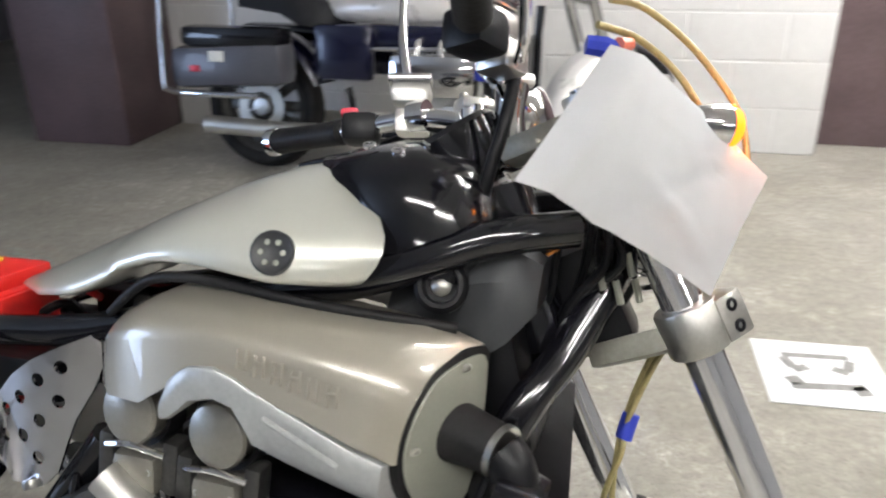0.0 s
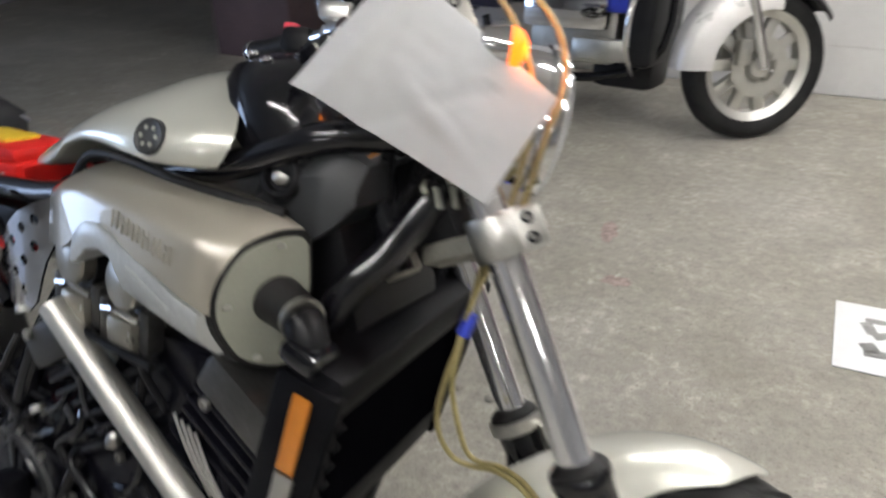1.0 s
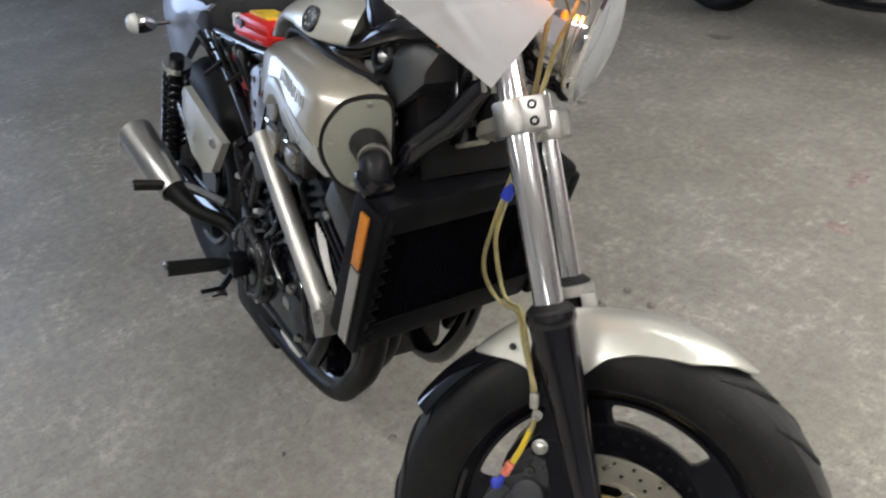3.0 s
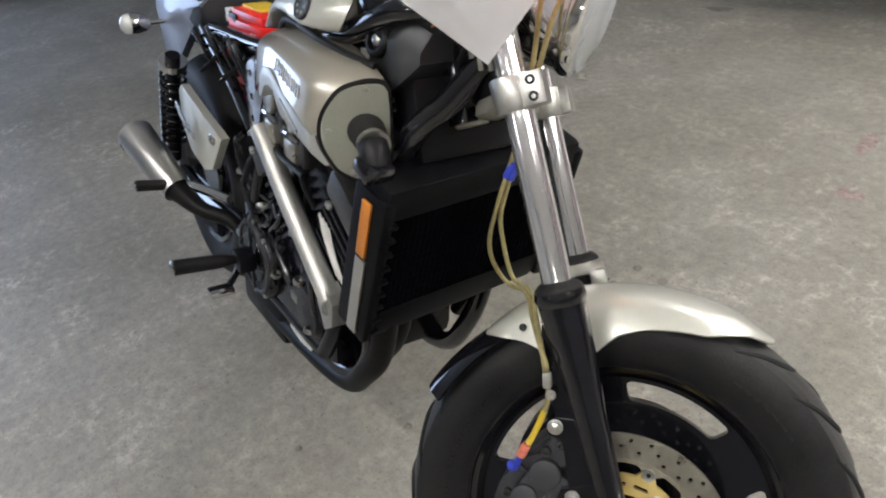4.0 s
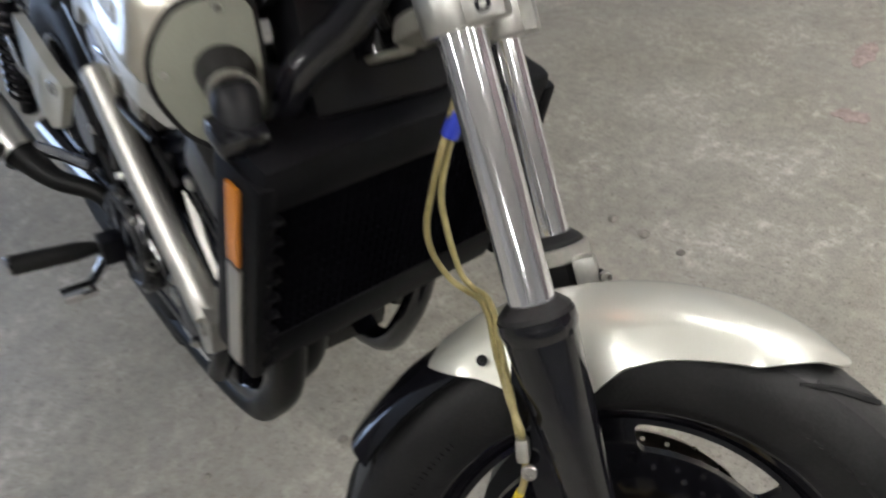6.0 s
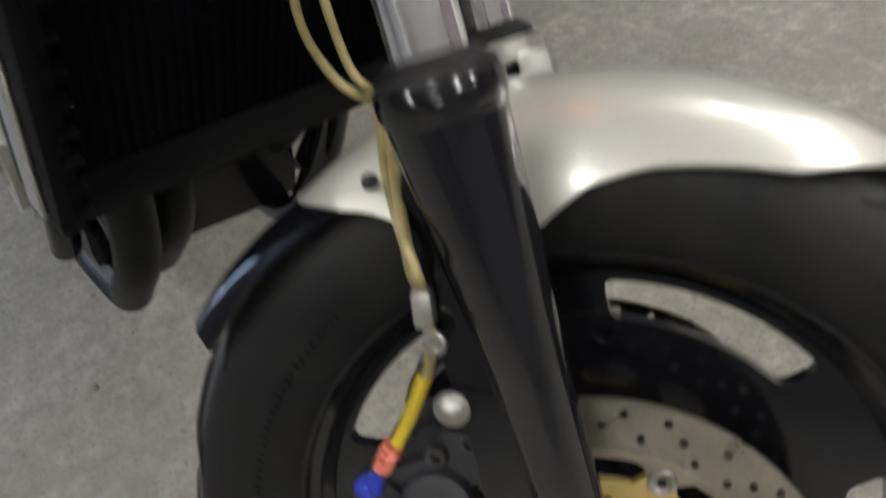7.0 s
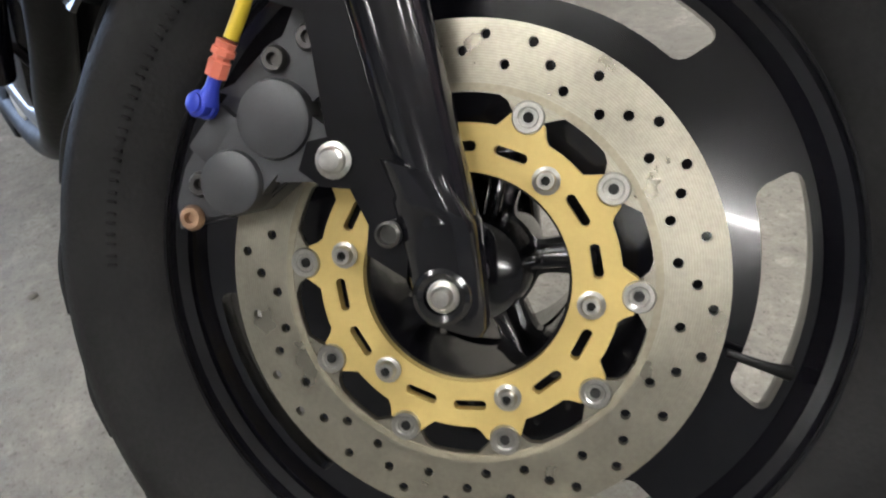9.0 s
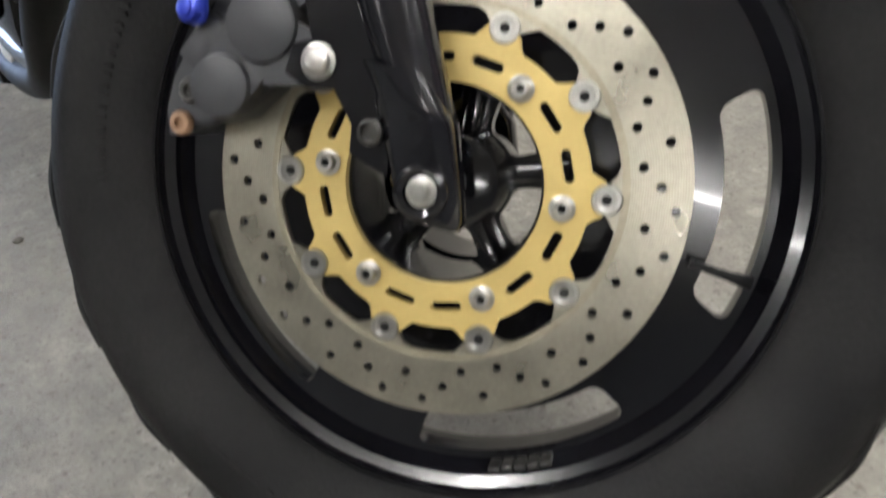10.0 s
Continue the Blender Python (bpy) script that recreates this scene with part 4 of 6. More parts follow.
def build_front():
    front_wheel()
    for s in (-1, 1):
        fork_leg(s)
        caliper(s)
    fender()
    clamp(0.837, "lower_yoke", "cast aluminium lower fork yoke")
    clamp(1.032, "upper_yoke", "cast aluminium upper fork yoke")
    headlight()
    turn_signal(STEER, (-0.322, -0.192, 1.006), (1, -0.15, 0), True, [(-0.328, -0.14, 1.006), (-0.345, -0.10, 0.995)])
    turn_signal(STEER, (-0.316, 0.215, 1.008), (1, 0.15, 0), True, [(-0.31, 0.18, 1.01), (-0.33, 0.11, 1.00)])
    part("steering_stem", tube([(-0.372, 0.014, 0.780), (-0.475, 0.014, 0.975)], 0.028, 24, 1), BLACKGLOSS, bike, "black steering head", STEER)
    # braided clear brake hoses with a blue clip
    hose(risen([(-0.405, -0.150, 1.100), (-0.365, -0.140, 1.105), (-0.323, -0.140, 1.086), (-0.287, -0.140, 1.058), (-0.256, -0.140, 1.022), (-0.246, -0.138, 0.975), (-0.256, -0.130, 0.920), (-0.262, -0.105, 0.860), (-0.275, -0.045, 0.800), (-0.286, -0.004, 0.735), (-0.289, 0.000, 0.708), (-0.294, 0.020, 0.668), (-0.296, 0.036, 0.624), (-0.286, 0.048, 0.592), (-0.264, 0.060, 0.566), (-0.240, 0.050, 0.560), (-0.222, 0.014, 0.567), (-0.205, -0.034, 0.566), (-0.190, -0.072, 0.552), (-0.168, -0.112, 0.532), (-0.152, -0.128, 0.514), (-0.149, -0.116, 0.500), (-0.139, -0.114, 0.470), (-0.139, -0.106, 0.440), (-0.144, -0.100, 0.412), (-0.148, -0.100, 0.392)]), 0.0034, HOSE, label="clear olive braided brake hose", m=STEER)
    hose(risen([(-0.405, -0.130, 1.085), (-0.360, -0.128, 1.080), (-0.322, -0.134, 1.052), (-0.294, -0.138, 1.012), (-0.278, -0.138, 0.972), (-0.274, -0.130, 0.925), (-0.272, -0.100, 0.865), (-0.280, -0.040, 0.800), (-0.283, 0.004, 0.735), (-0.286, 0.020, 0.670), (-0.276, 0.032, 0.630), (-0.254, 0.046, 0.582), (-0.236, 0.044, 0.568), (-0.218, 0.012, 0.573), (-0.201, -0.034, 0.571), (-0.186, -0.072, 0.556), (-0.168, -0.110, 0.536), (-0.155, -0.126, 0.514), (-0.152, -0.112, 0.500), (-0.143, -0.112, 0.480)]), 0.0034, HOSE, label="clear olive braided brake hose", m=STEER)
    part("hose_tie", tube([(-0.279, -0.014, 0.748), (-0.285, -0.008, 0.722)], 0.0090, 12), BLUE, bike, "blue hose tie", STEER)
    hc = part("hose_clip", box((-0.146, -0.126, 0.491), (0.012, 0.014, 0.022), 0.004, Matrix.Rotation(-RAKE * 0.6, 4, "Y")), CASTALU, bike, "pale metal hose clip screwed to the fork", STEER)
    part("clip_screw", bolt((-0.136, -0.129, 0.474), (0, -1, 0), 0.007, 0.005), STEEL, hc)
    hose([(-0.139, -0.117, 0.446), (-0.143, -0.112, 0.416), (-0.148, -0.111, 0.392)], 0.0044, HOSEYELLOW, "hose_sleeve", "yellow hose sleeve", STEER)
    bulb = bpy.data.lights.new("signal_bulb", "POINT")
    bulb.energy, bulb.color, bulb.shadow_soft_size = 0.22, (1.0, 0.22, 0.01), 0.012
    lamp = new("signal_bulb", bulb)
    lamp.matrix_world = BIKE @ STEER @ Matrix.Translation((-0.284, -0.197, 1.006))
    # wiring and pale connectors round the steering head
    rnd = random.Random(47)
    for k in range(12):
        x, y = rnd.uniform(-0.365, -0.290), rnd.uniform(-0.045, 0.02)
        run = [(x, y, 0.965), (x + rnd.uniform(-0.02, 0.02), y - 0.012, 0.925), (x + rnd.uniform(-0.03, 0.02), y + rnd.uniform(-0.02, 0.01), 0.880), (x - 0.04, y + 0.02, 0.820)]
        part("wire", tube(run, 0.0030 + 0.0025 * rnd.random(), 8, 4), BLACKPLASTIC, bike, "loose black wire at the steering head")
    for x, y, z in ((-0.325, -0.038, 0.912), (-0.308, -0.034, 0.899), (-0.291, -0.030, 0.902), (-0.300, -0.030, 0.926)):
        cn = part("connector", tube([(x - 0.003, y, z + 0.011), (x + 0.004, y, z - 0.011)], 0.0036, 8, 1), PLATEGREY, bike, "pale plastic wire connector")
        part("wire_tail", tube([(x - 0.003, y, z + 0.010), (x - 0.006, y + 0.006, z + 0.030), (x - 0.004, y + 0.012, z + 0.055)], 0.0020, 6, 3), BLACKPLASTIC, cn)
    part("wire", tube([(-0.345, -0.055, 0.962), (-0.360, -0.066, 0.945), (-0.372, -0.070, 0.936)], 0.0018, 8, 4), AMBER, bike, "orange wire at the steering head")
    part("wire_block", box((-0.335, 0.012, 0.880), (0.060, 0.060, 0.110), 0.012, Matrix.Rotation(-RAKE, 4, "Y")), BLACKPLASTIC, bike, "black plastic wiring block at the steering head")
    # sheet of paper over the headlight bracket
    sheet = bmesh.new()
    L, Rr, Bo, To = Vector((-0.506, -0.196, 0.942)), Vector((-0.262, -0.187, 0.968)), Vector((-0.313, -0.173, 0.862)), Vector((-0.428, -0.211, 1.059))
    n, grid = 40, []
    for i in range(n + 1):
        row = []
        for j in range(n + 1):
            u, v = i / n, j / n
            p = L * (1 - u) * (1 - v) + To * (1 - u) * v + Bo * u * (1 - v) + Rr * u * v
            bulge = 0.016 * math.sin(math.pi * u) ** 0.8 * math.sin(math.pi * v) ** 0.8
            crease = 0.0035 * max(0, 1 - abs((u - 0.55) - 0.5 * (v - 0.4)) / 0.07) * (v < 0.75) + 0.0035 * noise.noise(Vector((u * 3.1, v * 2.7, 1.3))) + 0.0010 * noise.noise(Vector((u * 9, v * 8, 4.1))) - math.sin(math.pi * u) * math.sin(math.pi * v) * (0.007 * max(0, 1 - abs((v - 0.30) + 0.35 * (u - 0.5)) / 0.09) * min(1, max(0, (u - 0.3) * 4)) - 0.004 * max(0, 1 - abs((u - 0.22) + 0.15 * (v - 0.5)) / 0.06))
            p = p + Vector((0.05, -1, 0.1)) * (bulge - crease) + Vector((0, 1, 0)) * 0.018 * max(0, 0.12 - u) / 0.12
            row.append(sheet.verts.new(p))
        grid.append(row)
    for i in range(n):
        for j in range(n):
            sheet.faces.new((grid[i][j], grid[i + 1][j], grid[i + 1][j + 1], grid[i][j + 1]))
    bmesh.ops.solidify(sheet, geom=sheet.faces[:], thickness=0.0004)
    tagged(part("paper_sheet", sheet, PAPER, None, m=BIKE @ STEER, angle=60), "crumpled blank white sheet of paper taped over the headlight side", "paper")


def handlebar():
    mid = 0.014
    at = lambda x, y, z, s: (x, mid + s * (y - mid), z)
    b = tube([at(-0.617, 0.325, 1.094, 1), at(-0.560, 0.215, 1.086, 1), at(-0.492, 0.115, 1.088, 1), at(-0.445, 0.060, 1.075, 1), (-0.438, mid, 1.066), at(-0.445, 0.060, 1.075, -1), at(-0.492, 0.115, 1.088, -1), at(-0.560, 0.215, 1.086, -1), at(-0.617, 0.325, 1.094, -1)], 0.011, 16, 5)
    h = part("handlebar", b, CHROME, bike, "chrome handlebar", STEER @ Matrix.Translation((0.016, 0.008, -0.014)))
    for s in (-1, 1):
        part("grip", tube([at(-0.556, 0.206, 1.086, s), at(-0.585, 0.262, 1.089, s), at(-0.612, 0.316, 1.093, s)], [0.0165, 0.0155, 0.0175], 18, 2), RUBBER, h, "black rubber grip")
        part("bar_end", lathe([(0.010, 0), (0.0175, 0.003), (0.0185, 0.008), (0.0185, 0.018), (0.012, 0.024), (0.0001, 0.025)], at(-0.612, 0.316, 1.093, s), (-0.46, s * 0.88, 0.06), 22), CHROME, h, "chrome bar end weight")
        part("switch_box", box(at(-0.540, 0.178, 1.084, s), (0.046, 0.044, 0.038), 0.012, Matrix.Rotation(-s * 0.5, 4, "Z")), BLACKPLASTIC, h)
        part("lever", tube([at(-0.485, 0.150, 1.080, s), at(-0.520, 0.225, 1.072, s), at(-0.580, 0.335, 1.068, s)], [0.008, 0.006, 0.0055], 10, 4, flat=0.6), BLACKSATIN if s > 0 else CHROME, h, "slim hand lever")
        part("lever_perch", box(at(-0.492, 0.130, 1.086, s), (0.040, 0.036, 0.030), 0.008, Matrix.Rotation(-s * 0.5, 4, "Z")), ALU, h, "bright aluminium lever perch")
        part("bar_riser", tube([at(-0.448, 0.058, 1.010, s), at(-0.446, 0.058, 1.060, s), at(-0.445, 0.060, 1.090, s)], [0.019, 0.016, 0.018], 18, 2), CHROME, h, "chrome bar riser")
        part("riser_cap", box(at(-0.445, 0.060, 1.094, s), (0.040, 0.030, 0.014), 0.005), ALU, h)
        for dx in (-0.013, 0.013):
            part("riser_bolt", bolt(Vector(at(-0.445 + dx, 0.060, 1.101, s)), (0, 0, 1), 0.005, 0.006), STEEL, h)
        part("master_cylinder", box(at(-0.496, 0.125, 1.118, s), (0.048, 0.034, 0.026), 0.010, Matrix.Rotation(-s * 0.45, 4, "Z")), ALU, h, "bright fluid reservoir")
        part("reservoir_lid", box(at(-0.497, 0.126, 1.135, s), (0.052, 0.038, 0.010), 0.004, Matrix.Rotation(-s * 0.45, 4, "Z")), CHROME, h, "chrome reservoir lid")
        part("bar_clamp", tube([at(-0.483, 0.104, 1.090, s), at(-0.497, 0.120, 1.090, s)], 0.0185, 20, 1), CHROME, h)
        part("mirror_stem", tube([at(-0.496, 0.140, 1.140, s), at(-0.500, 0.150, 1.190, s), at(-0.490, 0.180, 1.260, s)], [0.007, 0.006, 0.005], 12, 3), CHROME, h, "chrome mirror stem")
    part("kill_switch", box((-0.556, 0.176, 1.102), (0.022, 0.014, 0.012), 0.005, Matrix.Rotation(-0.5, 4, "Z")), mat("red_switch", (0.65, 0.05, 0.08), 0.4), h, "red engine switch")
    part("hose_union", tube([(-0.424, -0.134, 1.100), (-0.408, -0.140, 1.098), (-0.396, -0.144, 1.094)], [0.0090, 0.0098, 0.0080], 8, 2), BLUE, h, "blue anodised hose union")
    part("hose_union", tube([(-0.400, -0.150, 1.098), (-0.385, -0.146, 1.103)], [0.0070, 0.0060], 8, 1), COPPERRED, h, "red anodised hose union")
    part("hose_union", tube([(-0.400, -0.136, 1.086), (-0.380, -0.130, 1.084)], [0.0070, 0.0060], 8, 1), COPPERRED, h, "red anodised hose union")
    for pts in ([(-0.440, -0.074, 1.190), (-0.449, -0.074, 1.132), (-0.451, -0.074, 1.075), (-0.461, -0.070, 1.018), (-0.470, -0.050, 0.960), (-0.460, -0.020, 0.900)],
                [(-0.515, 0.170, 1.080), (-0.455, 0.120, 1.065), (-0.415, 0.075, 1.030), (-0.420, 0.040, 0.940), (-0.440, 0.020, 0.860)]):
        hose(pts, 0.0065, BLACKPLASTIC, "control_cable", "black control cable", STEER)
    # chrome-cased clock behind the bar
    c, r = (-0.415, 0.014, 1.052), 0.048
    g = part("speedometer", lathe([(0.0001, -0.055), (r * 0.55, -0.050), (r * 0.9, -0.030), (r, -0.012), (r * 1.04, 0.004), (r * 0.98, 0.012), (r * 0.9, 0.010), (r * 0.88, 0.004), (0.0001, 0.004)], c, (-0.6, 0, 0.8), 32), CHROME, bike, "round chrome-cased speedometer", STEER)
    part("dial", lathe([(r * 0.88, 0.005), (0.0001, 0.006)], c, (-0.6, 0, 0.8), 28), BLACKPLASTIC, g)
    return h


def tank_cover():
    top = [(-1.0, 0.834), (-0.95, 0.857), (-0.865, 0.898), (-0.786, 0.936), (-0.712, 0.968), (-0.650, 0.990), (-0.610, 0.997), (-0.540, 0.996), (-0.480, 0.990)]
    low = [(-1.0, 0.824), (-0.930, 0.828), (-0.860, 0.842), (-0.815, 0.860), (-0.778, 0.885), (-0.732, 0.900), (-0.688, 0.900), (-0.600, 0.889), (-0.480, 0.889)]
    wid = [(-1.0, 0.040), (-0.93, 0.090), (-0.87, 0.118), (-0.80, 0.138), (-0.72, 0.154), (-0.64, 0.163), (-0.60, 0.163), (-0.54, 0.152), (-0.48, 0.138)]
    f = lambda tab, x: float(np.interp(x, [a for a, _ in tab], [b for _, b in tab]))
    rings, N, M = [], 36, 40
    for i in range(N + 1):
        s = i / N
        ring = []
        for j in range(M):
            a = 2 * math.pi * j / M
            ca, sa = math.cos(a), math.sin(a)
            yq = math.copysign(abs(ca) ** 1.22, ca)
            xf = -0.612 + 0.112 * min(1, abs(yq)) ** 0.9
            x = -1.0 + (xf + 1.0) * s
            zt, zb, w = f(top, x), f(low, x), f(wid, x)
            zm = zb + (zt - zb) * 0.20
            if sa >= 0:
                z = zm + (zt - zm) * sa ** 0.97
            else:
                z = zm + (zm - zb) * math.copysign(abs(sa) ** 0.8, sa)
            bulge = math.sqrt(max(0.0, 1 - max(0, (s - 0.90) / 0.10) ** 2 * 0.10))
            drop = max(0.0, (0.955 - z) / 0.06) if s > 0.6 else 0
            x -= 0.040 * drop ** 1.5 * max(0, (s - 0.6) / 0.4) ** 2
            ring.append((x, w * yq * bulge, z))
        rings.append(ring)
    # rounded closing lip at the front
    last = rings[-1]
    cx = Vector((-0.56, 0, 0.945))
    for k, (q, dx) in enumerate(((0.985, 0.004), (0.93, 0.0), (0.80, -0.02))):
        rings.append([tuple(cx + (Vector(p) - cx) * q + Vector((dx, 0, 0))) for p in last])
    t = part("tank_cover", loft(rings), SILVER, bike, "satin silver dummy tank cover", angle=60)
    # round dark badge with a pale plain mark
    for s in (-1, 1):
        ax = Vector((0.10, s, 0.42)).normalized()
        c = Vector((-0.603, s * 0.1540, 0.931)) + ax * 0.002
        e = part("tank_badge", lathe([(0.0001, 0.0030), (0.0168, 0.0030), (0.0185, 0.0042), (0.0202, 0.0033), (0.0210, -0.012)], c, ax, 36), GREYPLASTIC, t, "round dark grey badge with pale spots")
        u = ax.orthogonal().normalized()
        v = ax.cross(u)
        for k in range(6):
            w2 = radians(60 * k + 15)
            part("badge_mark", lathe([(0.0028, 0.0), (0.0025, 0.0008)], c + ax * 0.0030 + (u * math.cos(w2) + v * math.sin(w2)) * 0.0105, ax, 10), PLATEGREY, e)
    return t


def scoop(s):
    """Intake scoop on side s: painted shell, cast lower panel, end plate with screws, raised bars for writing."""
    m = Matrix.Scale(-1, 4, (0, 1, 0)) if s > 0 else Matrix()
    sec = [  # x, top y, top z, outer y, mid z, foot y, foot z
        (-0.802, -0.108, 0.806, -0.118, 0.803, -0.122, 0.799),
        (-0.798, -0.110, 0.820, -0.138, 0.812, -0.142, 0.794), (-0.785, -0.108, 0.840, -0.160, 0.822, -0.165, 0.786), (-0.763, -0.106, 0.860, -0.178, 0.833, -0.185, 0.782),
        (-0.720, -0.105, 0.880, -0.190, 0.846, -0.197, 0.786), (-0.660, -0.103, 0.884, -0.196, 0.852, -0.203, 0.826), (-0.600, -0.103, 0.884, -0.199, 0.848, -0.206, 0.818),
        (-0.540, -0.103, 0.880, -0.203, 0.842, -0.210, 0.808), (-0.470, -0.104, 0.876, -0.205, 0.832, -0.212, 0.790), (-0.424, -0.110, 0.862, -0.203, 0.822, -0.209, 0.778)]

    def swept(x, y, z):
        # the mouth faces forward and outward
        w = min(1, max(0, (x + 0.70) / 0.27))
        return (x + (0.5 * (y + 0.155) + 0.08 * (z - 0.846) - 0.010) * w * w, y, z)
    rings = []
    for x, ty, tz, oy, mz, by, bz in sec:
        inner = -0.09 if x < -0.6 else -0.09 - 0.026 * min(1, (x + 0.6) / 0.15)
        ring = [(x, inner, tz - 0.012), (x, min(ty, inner - 0.004), tz)]
        for k in range(1, 9):
            a = math.pi / 2 * k / 8
            ring.append((x, ty + (oy - ty) * math.sin(a) ** 0.9, mz + (tz - mz) * math.cos(a) ** 0.8))
        ring += [(x, (oy + by) / 2, (mz + bz) / 2), (x, by, bz), (x, by + 0.012, bz - 0.002), (x, inner, bz)]
        rings.append([swept(*q) for q in ring])
    shell = part("intake_scoop", moved(loft(rings), m), CHAMPAGNE, bike, "champagne grey painted air intake scoop", angle=75)
    low = [(-0.694, 0.792, 0.775), (-0.684, 0.815, 0.778), (-0.672, 0.826, 0.788), (-0.660, 0.833, 0.799), (-0.635, 0.836, 0.806), (-0.612, 0.830, 0.801), (-0.600, 0.825, 0.786),
           (-0.590, 0.821, 0.769), (-0.555, 0.810, 0.757), (-0.515, 0.797, 0.746), (-0.470, 0.785, 0.735), (-0.432, 0.776, 0.727)]
    rings = []
    for x, az, bz in low:
        y = float(np.interp(x, (-0.70, -0.66, -0.60, -0.54, -0.47, -0.42), (-0.2020, -0.2060, -0.2085, -0.2115, -0.2135, -0.2105)))
        yb = y + 0.35 * max(0, 0.775 - bz)
        rings.append([swept(*q) for q in ((x, -0.15, az), (x, y + 0.002, az), (x, y, az - 0.003), (x, y - 0.0005, (az + bz) / 2), (x, yb, bz + 0.003), (x, yb + 0.004, bz), (x, -0.15, bz))])
    part("cast_panel", moved(loft(rings), m), GREYCAST, shell, "bare grey cast lower intake panel", angle=40)
    part("top_seal", moved(tube([(-0.815, -0.112, 0.836), (-0.785, -0.120, 0.862), (-0.750, -0.128, 0.884), (-0.700, -0.134, 0.892), (-0.640, -0.136, 0.889), (-0.580, -0.138, 0.883), (-0.500, -0.132, 0.878), (-0.440, -0.120, 0.872)], 0.0055, 10, 4), m), RUBBER, shell, "black rubber seal under the tank cover")
    part("panel_groove", moved(tube([swept(-0.575, -0.2100, 0.800), swept(-0.540, -0.2115, 0.788), swept(-0.485, -0.2132, 0.770)], 0.0030, 8, 4), m), GREYCAST, shell)
    prof = [(-0.114, 0.846), (-0.124, 0.857), (-0.150, 0.856), (-0.175, 0.846), (-0.191, 0.825), (-0.200, 0.803), (-0.202, 0.780), (-0.198, 0.760), (-0.190, 0.742), (-0.176, 0.720), (-0.151, 0.705), (-0.125, 0.704), (-0.110, 0.730), (-0.110, 0.800)]
    fine = [(p.x, p.y) for p in spline([(a, b, 0) for a, b in prof + prof[:1]], 4)[:-1]]
    cy, cz = -0.155, 0.78
    grow = lambda q: [(cy + (a - cy) * q, cz + (b - cz) * q) for a, b in fine]

    def lean(bm):
        for v in bm.verts:
            v.co.x += 0.5 * (v.co.y + 0.155) + 0.08 * (v.co.z - 0.846) - 0.010
        return moved(bm, m)
    part("gasket", lean(plate(grow(1.05), [], -0.442, -0.4225, "yz")), RUBBER, shell)
    part("end_plate", lean(plate(grow(0.955), [], -0.430, -0.4205, "yz")), PLATEGREY, shell, "flat pale grey scoop end plate")
    back = [[(x, cy + (a - cy) * q + 0.02 * k, cz + (b - cz) * q + 0.012 * k) for a, b in fine] for k, (x, q) in enumerate(((-0.440, 1.0), (-0.50, 0.9), (-0.56, 0.7)))]
    part("duct", lean(loft(back)), BLACKPLASTIC, shell)
    for y, z in ((-0.143, 0.846), (-0.191, 0.785), (-0.160, 0.720)):
        part("plate_screw", lean(bolt((-0.4205, y, z), (1, -0.5, -0.08), 0.0042, 0.0025)), STEEL, shell)
    if s < 0:
        for k in range(6):
            x0 = -0.614 + k * 0.0175
            z0 = 0.8465 - k * 0.0036
            y0 = -0.2012 - k * 0.00105
            for dx, dz, w, h in ((0, 0, 0.0028, 0.019), (0.0085, 0, 0.0028, 0.019), (0.0042, 0.003 if k % 2 else -0.004, 0.007, 0.0028)):
                part("raised_bar", box((x0 + dx, y0 - dz * 0.2, z0 + dz), (w, 0.0024, h), 0.0006, Matrix.Rotation(radians(-13), 4, "X"), None, 1), CHAMPAGNE, shell)
    return shell


